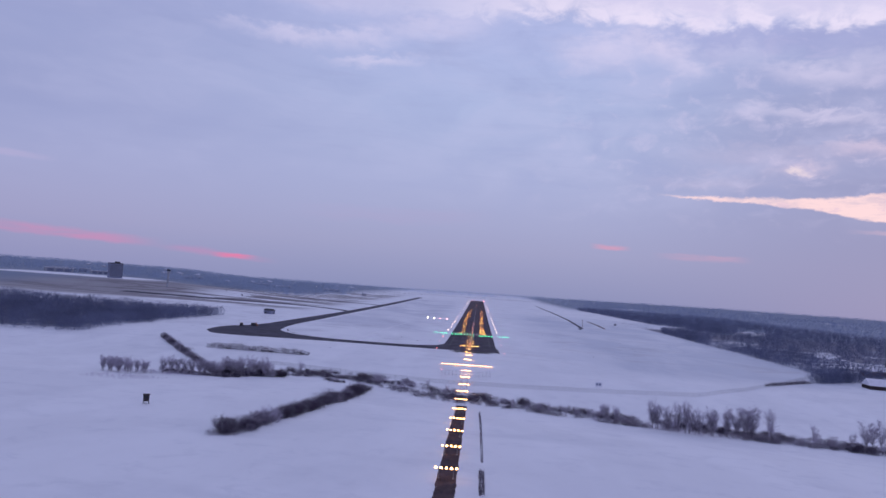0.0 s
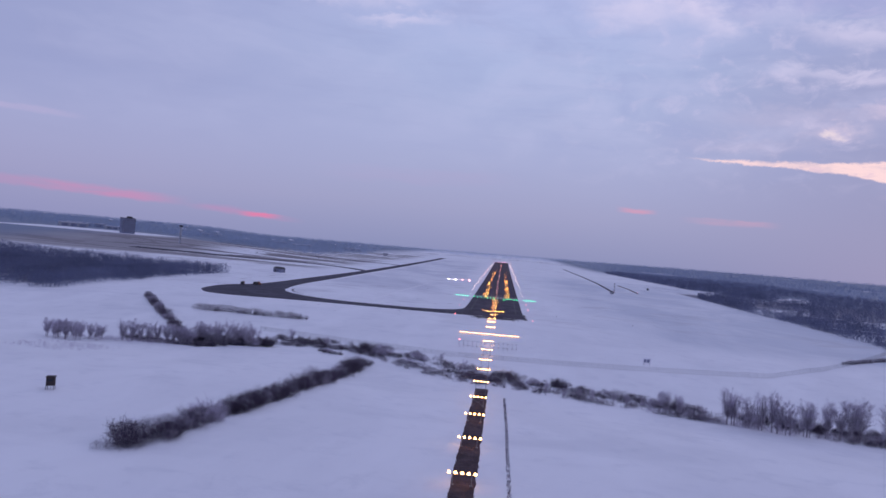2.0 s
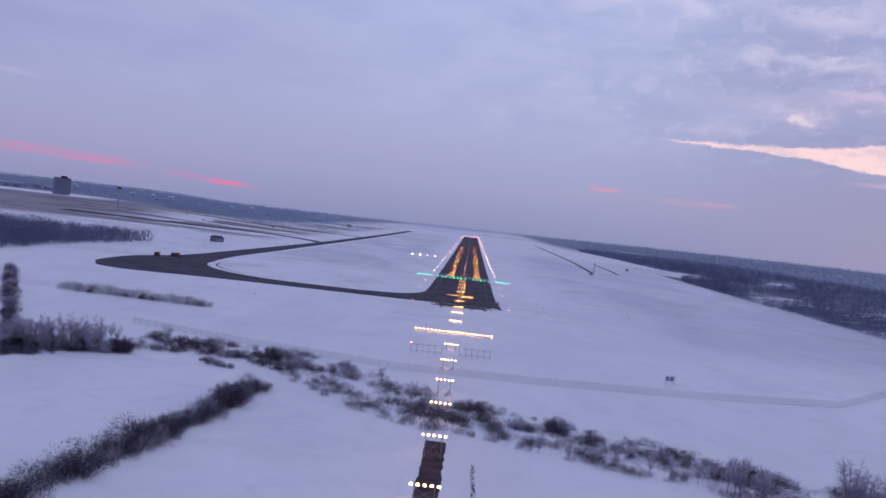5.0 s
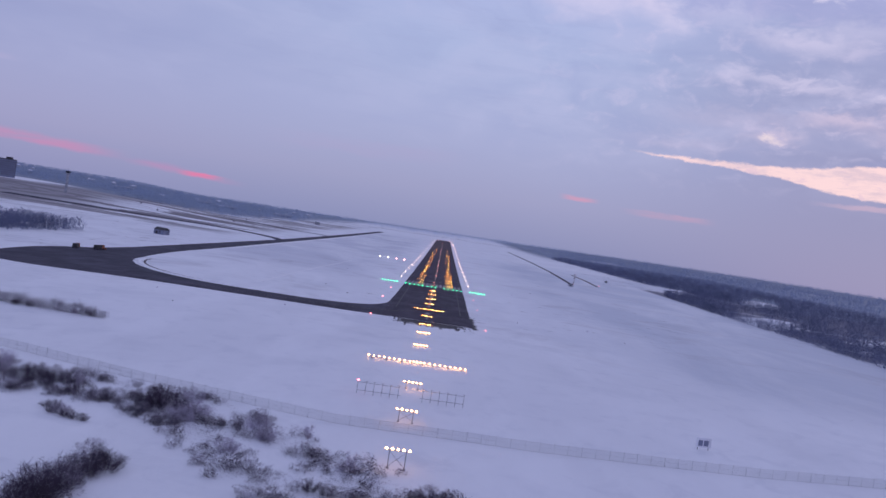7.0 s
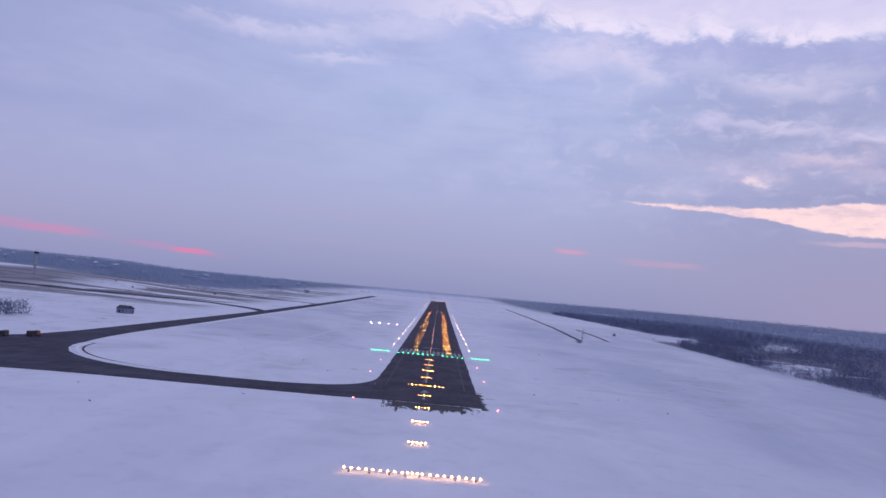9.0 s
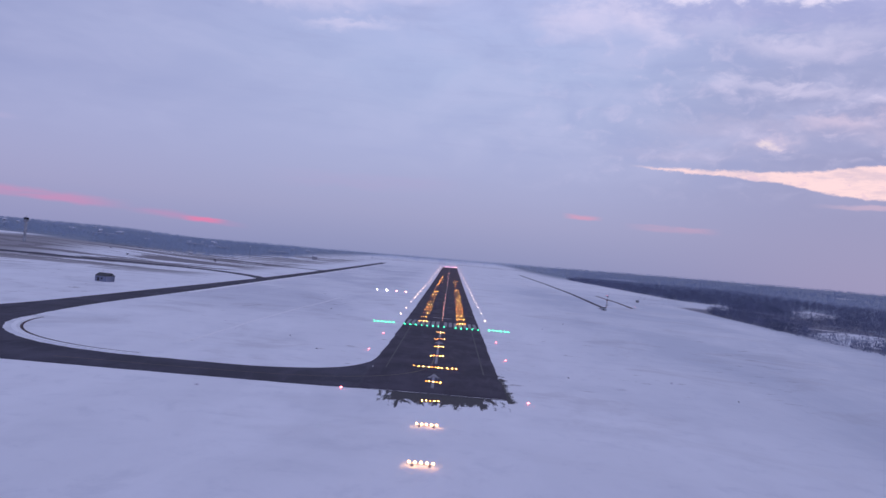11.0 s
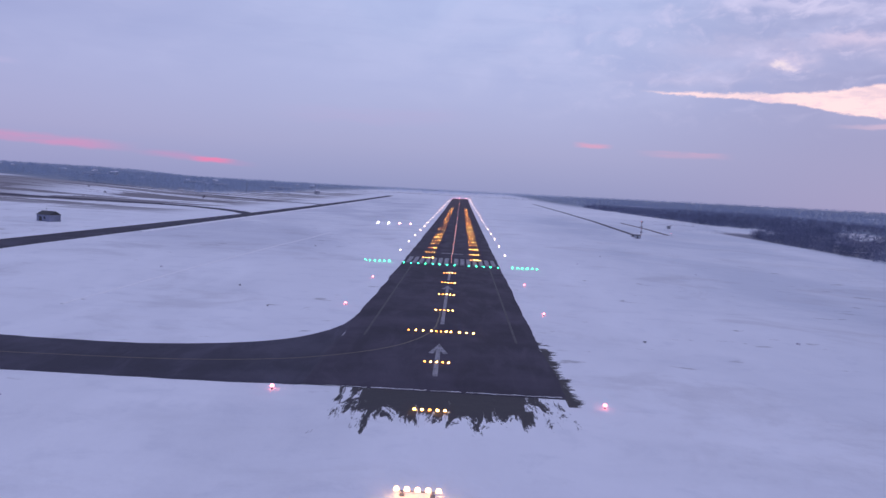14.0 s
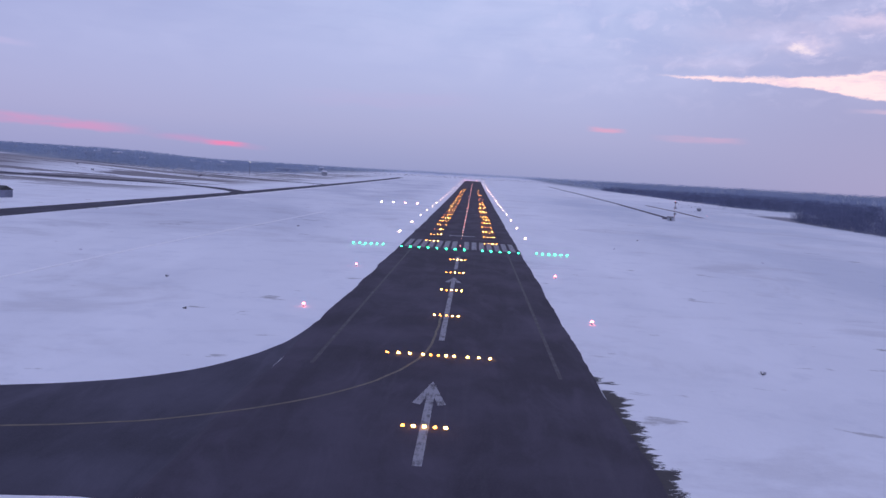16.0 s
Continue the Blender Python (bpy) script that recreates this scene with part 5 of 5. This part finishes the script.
for i in range(32):
    u = pick.random()
    tree(-121 + 22 * u + pick.uniform(-2, 2), -399 + 14 * u + pick.uniform(-4, 4), pick.uniform(0.8, 1.25), SAPLINGS, "bushy leafless tree in a clump by the stream", "clump of trees")
for x, y, size in ((-18, -383, 0.6), (-29, -378, 0.5), (-70, -371, 0.6), (-8, -396, 0.6), (-86, -371, 1.0), (-103.4, -371, 0.8), (-101, -372, 0.7)):
    tree(x, y, size, SAPLINGS, "small leafless tree among stream scrub", "stream trees")
# undergrowth at the foot of the young trees and of the tree row
spots = []
for i in range(300):
    u = pick.random()
    spots.append((-160 + 44 * u + pick.uniform(-1.5, 1.5), -418 + 15 * u + pick.uniform(-2.5, 2.5), pick.uniform(0.8, 2.4)))
for i in range(260):
    spots.append((pick.uniform(-152, -128), pick.uniform(-470, -440), pick.uniform(0.5, 1.5)))
for i in range(420):
    x = pick.uniform(54, 176)
    spots.append((x, -463.5 + max(0, 92 - x) * 0.42 - 6 * smooth(112, 122, x) + pick.uniform(-2.5, 2.5), pick.uniform(0.8, 3.2)))
thicket("undergrowth", spots, TWIG, "thin leafless undergrowth at the foot of young trees", 84, 0.0085, 19)


def reeds(name, x, y0, y1, half, height, count, seed, label):
    """A narrow line of dead stalks."""
    rnd = random.Random(seed)
    v, f = [], []
    for i in range(count):
        px, py = x + rnd.uniform(-half, half), rnd.uniform(y0, y1)
        d = Vector((rnd.uniform(-0.5, 0.5), rnd.uniform(-0.5, 0.5), 1)).normalized()
        sliver(v, f, Vector((px, py, on_land(px, py) - 0.05)), d, height * rnd.uniform(0.5, 1.1), 0.14, rnd)
    tagged(new(name, make_mesh(name, v, f, BRUSH)), label, "dead grass", kind="stuff")


reeds("ditch_reeds", 7.9, -578, -452, 0.35, 0.5, 1100, 3, "line of dead stalks along a ditch in snow")
reeds("ditch_reeds", 7.6, -612, -588, 0.6, 0.8, 420, 5, "clump of dead stalks along a ditch in snow")
reeds("strip_stubble", 0.2, -666, -440, 2.1, 0.4, 6000, 6, "dead brown stubble below the approach lights")


# ---- woods, far and uncounted ----
def wood(name, spots, mat, label, slivers, girth, seed):
    """Many bare trees in one mesh; spots are x, y, height."""
    rnd = np.random.default_rng(seed)
    spots = np.array(spots)
    count = len(spots)
    ground = np.array([land(x, y) for x, y, _ in spots])
    h = spots[:, 2]
    c = np.repeat(np.stack([spots[:, 0], spots[:, 1], ground], 1), slivers, 0)
    hh = np.repeat(h, slivers)
    total = count * slivers
    w = rnd.uniform(0, 2 * np.pi, total)
    level = rnd.uniform(0.0, 0.8, total)
    out = np.sqrt(rnd.uniform(0.0, 1.0, total)) * 0.30 * np.sqrt(1.0 - 1.5 * np.abs(level - 0.5) ** 2)
    a = c + np.stack([np.cos(w) * out * hh, np.sin(w) * out * hh, level * hh], 1)
    d = np.stack([np.cos(w) * rnd.uniform(-0.6, 0.9, total), np.sin(w) * rnd.uniform(-0.6, 0.9, total), rnd.uniform(-0.25, 0.95, total)], 1)
    reach = hh * rnd.uniform(0.09, 0.23, total)
    tip = a + d * reach[:, None]
    tip[:, 2] = np.minimum(tip[:, 2], c[:, 2] + hh * rnd.uniform(0.86, 1.0, total))
    q = rnd.uniform(0, 2 * np.pi, total)
    side = np.stack([np.cos(q), np.sin(q), rnd.uniform(-0.4, 0.4, total)], 1) * (girth * hh * rnd.uniform(0.5, 1.2, total))[:, None]
    verts = np.empty((total, 3, 3))
    verts[:, 0], verts[:, 1], verts[:, 2] = a - side, a + side, tip
    me = bpy.data.meshes.new(name)
    me.vertices.add(total * 3)
    me.vertices.foreach_set("co", verts.reshape(-1))
    me.loops.add(total * 3)
    me.loops.foreach_set("vertex_index", np.arange(total * 3))
    me.polygons.add(total)
    me.polygons.foreach_set("loop_start", np.arange(total) * 3)
    me.materials.append(mat)
    me.update(calc_edges=True)
    tagged(new(name, me), label, "woodland", kind="stuff")


def clear_patch(x, y, size, cut, seed):
    return noise.noise(Vector((x / size, y / size, seed))) < cut


def east_edge(y):
    return float(np.interp(y, [-600, -215, -200, 10, 120, 370, 445, 485, 530, 650, 720, 900, 1700, 2100, 3000], [270, 262, 262, 276, 274, 284, 298, 338, 382, 392, 352, 340, 285, 300, 320]))


def in_clearing(x, y, cx, cy, turn, long, wide):
    c, d = math.cos(radians(turn)), math.sin(radians(turn))
    return (((x - cx) * c + (y - cy) * d) / long) ** 2 + (((y - cy) * c - (x - cx) * d) / wide) ** 2 < 0.8 + 0.9 * noise.noise(Vector((x * 0.045, y * 0.045, 4.0)))


dice = random.Random(21)
spots = []
for i in range(150):
    u = dice.random()
    spots.append((234 + 36 * u + dice.uniform(-6, 6), -248 + 28 * u + dice.uniform(-5, 7), dice.uniform(6, 11.5)))
wood("wood_corner", spots, NEAR_WOODS, "leafless trees at the corner of a winter wood", 170, 0.0095, 8)
spots = []
for i in range(13500):
    y = dice.uniform(-460, 1500)
    depth = dice.random() ** 1.8 * 420
    x = east_edge(y) + depth
    if y < -215 and depth < 70:
        continue
    if 318 < x < 540 and abs(y - (-70 + (x - 318) * 0.62)) < 26 and dice.random() < 0.85:
        continue
    if any(in_clearing(x, y, *c) for c in CLEARINGS):
        if depth < 10:
            spots.append((x, y, dice.uniform(2.5, 4.5)))
        elif dice.random() < 0.1:
            spots.append((x, y, dice.uniform(7, 11)))
        continue
    if depth > 40 and y < 480 and clear_patch(x, y, 60, -0.34, 1.0):
        continue
    spots.append((x, y, dice.uniform(8, 13) * (0.75 if depth < 12 else 1)))
wood("east_wood", spots, NEAR_WOODS, "dark leafless winter wood beyond the snowy airfield", 44, 0.029, 1)
spots = []
for i in range(6800):
    x = -268 - dice.random() ** 1.3 * 560
    y = dice.uniform(-250 - (-268 - x) * 0.15, 40 + (-268 - x) * 0.28)
    edge = noise.noise(Vector((x * 0.02, y * 0.02, 5.0))) * 14
    if x > -270 + edge * 0.5 - 12 * smooth(-150, -40, y) * smooth(-40, -150, y) or y > 30 + (-268 - x) * 0.26 + edge:
        continue
    spots.append((x, y, dice.uniform(8.5, 12.5) + 2.5 * smooth(-330, -620, x)))
wood("west_wood", spots, NEAR_WOODS, "dark leafless winter wood beside snowy fields", 46, 0.028, 2)
spots, end_spots = [], []
for i in range(13000):
    a = dice.uniform(3, 50)
    r = 1100 + 3600 * dice.random() ** 0.9
    x, y = r * math.sin(radians(a)), r * math.cos(radians(a))
    if x < east_edge(y) + 15:
        continue
    # trees nearer the runway's bearing join the palest haze tone
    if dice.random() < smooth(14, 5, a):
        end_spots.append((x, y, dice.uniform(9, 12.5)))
        continue
    spots.append((x, y, dice.uniform(10.5, 14)))
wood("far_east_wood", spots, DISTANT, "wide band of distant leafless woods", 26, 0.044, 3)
spots = []
for i in range(17000):
    a = dice.uniform(-52, 6)
    r = 960 + 3740 * dice.random() ** 1.15
    x, y = r * math.sin(radians(a)), r * math.cos(radians(a))
    if y > 900 and -330 - (y - 1000) * 0.12 < x < 320 and y < 2740 + 120 * noise.noise(Vector((x * 0.003, 0, 0))):
        continue
    if x > -400 and r < 1300:
        continue
    if -1010 < x < -580 and 560 < y < 860:
        continue
    if 1250 < r < 3000 and clear_patch(x, y, 330, -0.16, 3.0):
        continue
    spots.append((x, y, dice.uniform(9, 15) + 3.5 * smooth(-6, -16, a)))
# mixed at random so the painted haze pales gradually towards the runway end
haze_dice = random.Random(9)
hazed_spots = []
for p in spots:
    (end_spots if haze_dice.random() < smooth(-0.34, -0.10, p[0] / p[1]) else hazed_spots).append(p)
wood("far_west_wood", hazed_spots, HAZED_FAR, "distant hazy blue-grey woods on low hills", 24, 0.046, 4)
wood("far_end_wood", end_spots, HAZED_END, "pale hazy woods far beyond the runway end", 24, 0.046, 6)

hedge([(-420, 2240), (-120, 2330), (120, 2330), (330, 2230)], 1.6, 2.0, 4.5, 7.0, "far dark hedge beyond the runway end", 27, BRUSH, 60)


# ---- the far town ----
def block_tower(x, y, turn):
    ob = thing("office_block", x, y, land(x, y), turn, "dark high-rise office block far behind the woods", "building")
    w, d, h = 23, 16, 28
    part("wall", Shape().box(0, 0, -2, w, d, h + 2).mesh("wall", BLOCK), ob)
    part("roof", Shape().box(0, 0, h, w + 0.6, d + 0.6, 0.8).box(3, 0, h + 0.8, 8, 8, 3).mesh("roof", DARK), ob)
    pane = Shape().box(0, 0, 0, 2.2, 0.12, 1.6).mesh("window", BLOCK_GLASS)
    for level in range(8):
        for k in range(7):
            place("window", pane, ob, -10.8 + 3.6 * k, -d / 2 - 0.03, 3 + level * 3.4)


block_tower(-705, 655, 45)


def control_tower(x, y):
    ob = thing("control_tower", x, y, land(x, y), 0, "slim pale control tower with a wider cab on top", "tower")
    h = 39 - land(x, y)
    part("shaft", Shape().tube((0, 0, -3), (0, 0, h), 1.9, 1.6, 12).mesh("shaft", CONCRETE), ob)
    cab = part("cab", Shape().tube((0, 0, h), (0, 0, h + 2), 1.8, 3.2, 12).tube((0, 0, h + 2), (0, 0, h + 3), 3.2, 3.2, 12).mesh("cab", CONCRETE), ob)
    part("glazing", Shape().tube((0, 0, h + 3), (0, 0, h + 5.4), 3.0, 3.3, 12).mesh("glazing", GLASS), cab)
    part("cab_roof", Shape().tube((0, 0, h + 5.4), (0, 0, h + 6), 3.6, 3.4, 12).tube((0, 0, h + 6), (0, 0, h + 10), 0.15, 0.1, 5).mesh("cab_roof", BLOCK), cab)


control_tower(-563, 571)


def beacon(x, y):
    ob = thing("beacon_mast", x, y, land(x, y), 0, "tall thin mast with a small white beacon lamp", "mast")
    part("mast", Shape().tube((0, 0, -1), (0, 0, 22), 0.45, 0.3, 6).tube((0, 0, 22), (0, 0, 22.5), 1.2, 1.2, 8).mesh("mast", STEEL), ob)
    part("lamp", Shape().dome(0, 0, 22.5, 0.35, 0.5).mesh("lamp", LAMP_PAPI), ob)


beacon(-402, 1080)


def house(x, y, turn, sx, sy, h, wall_mat, label, group="town houses"):
    ob = thing("house", x, y, land(x, y), turn, label, "house", group)
    part("wall", Shape().box(0, 0, -1.5, sx, sy, h + 1.5).mesh("wall", wall_mat), ob)
    part("roof", Shape().gable(0, 0, h, sx, sy, sy * 0.33).mesh("roof", ROOF_SNOW), ob)
    for k in range(3):
        part("window", Shape().box(-sx * 0.3 + k * sx * 0.3, -sy / 2 - 0.03, h * 0.45, sx * 0.1, 0.08, h * 0.25).mesh("window", GLASS), ob)


def hall(x, y, turn, sx, sy, h, label):
    ob = thing("hangar", x, y, land(x, y), turn, label, "hangar", "airport halls")
    part("wall", Shape().box(0, 0, -1.5, sx, sy, h + 1.5).mesh("wall", CONCRETE), ob)
    part("roof", Shape().box(0, 0, h, sx + 0.6, sy + 0.6, 0.7).mesh("roof", ROOF_SNOW), ob)
    for k in range(3):
        part("door", Shape().box(-sx * 0.3 + k * sx * 0.3, -sy / 2 - 0.04, 0, sx * 0.22, 0.1, h * 0.75).mesh("door", BLOCK), ob)


town = random.Random(5)
for i in range(18):
    a = town.uniform(-40, -9)
    r = town.uniform(1350, 2900)
    x, y = r * math.sin(radians(a)), r * math.cos(radians(a))
    house(x, y, town.uniform(-40, 40), town.uniform(9, 16), town.uniform(8, 10), town.uniform(6, 9), town.choice((WALL, CONCRETE, WALL)), "distant house with a snow-covered roof")
house(402, -30, 25, 15, 9, 4.5, BRICK, "farmhouse with a snowy roof among the trees", "farmhouses")
house(438, 8, -30, 18, 9, 4.0, WALL, "farmhouse with a snowy roof among the trees", "farmhouses")
for x, y, turn, sx, sy, h in ((-960, 900, 35, 60, 30, 8), (-880, 930, 35, 40, 25, 7), (-1000, 1020, 30, 90, 30, 9), (-800, 1300, 20, 50, 22, 8), (-600, 1500, 15, 60, 25, 9),
                              (-470, 1620, 10, 55, 25, 8), (-700, 1620, 20, 45, 20, 8)):
    hall(x, y, turn, sx, sy, h, "distant flat-roofed airport hall with snow on top")
for x, y in ((-330, 640), (-350, 700), (-420, 560), (-470, 620), (-380, 900)):
    bush(x, y, 0.9, "small dark bush on the snowy airfield", "airfield bushes")
for x, y in ((-60, -215), (-112, -222), (-95, -250), (46, -148), (84, -140), (97, -168), (-70, 60), (-100, -60), (-62, -95), (-45, -128), (60, 40), (80, 90), (110, 20)):
    bush(x, y, 0.22, "tuft of dead grass poking through snow", "grass tufts")
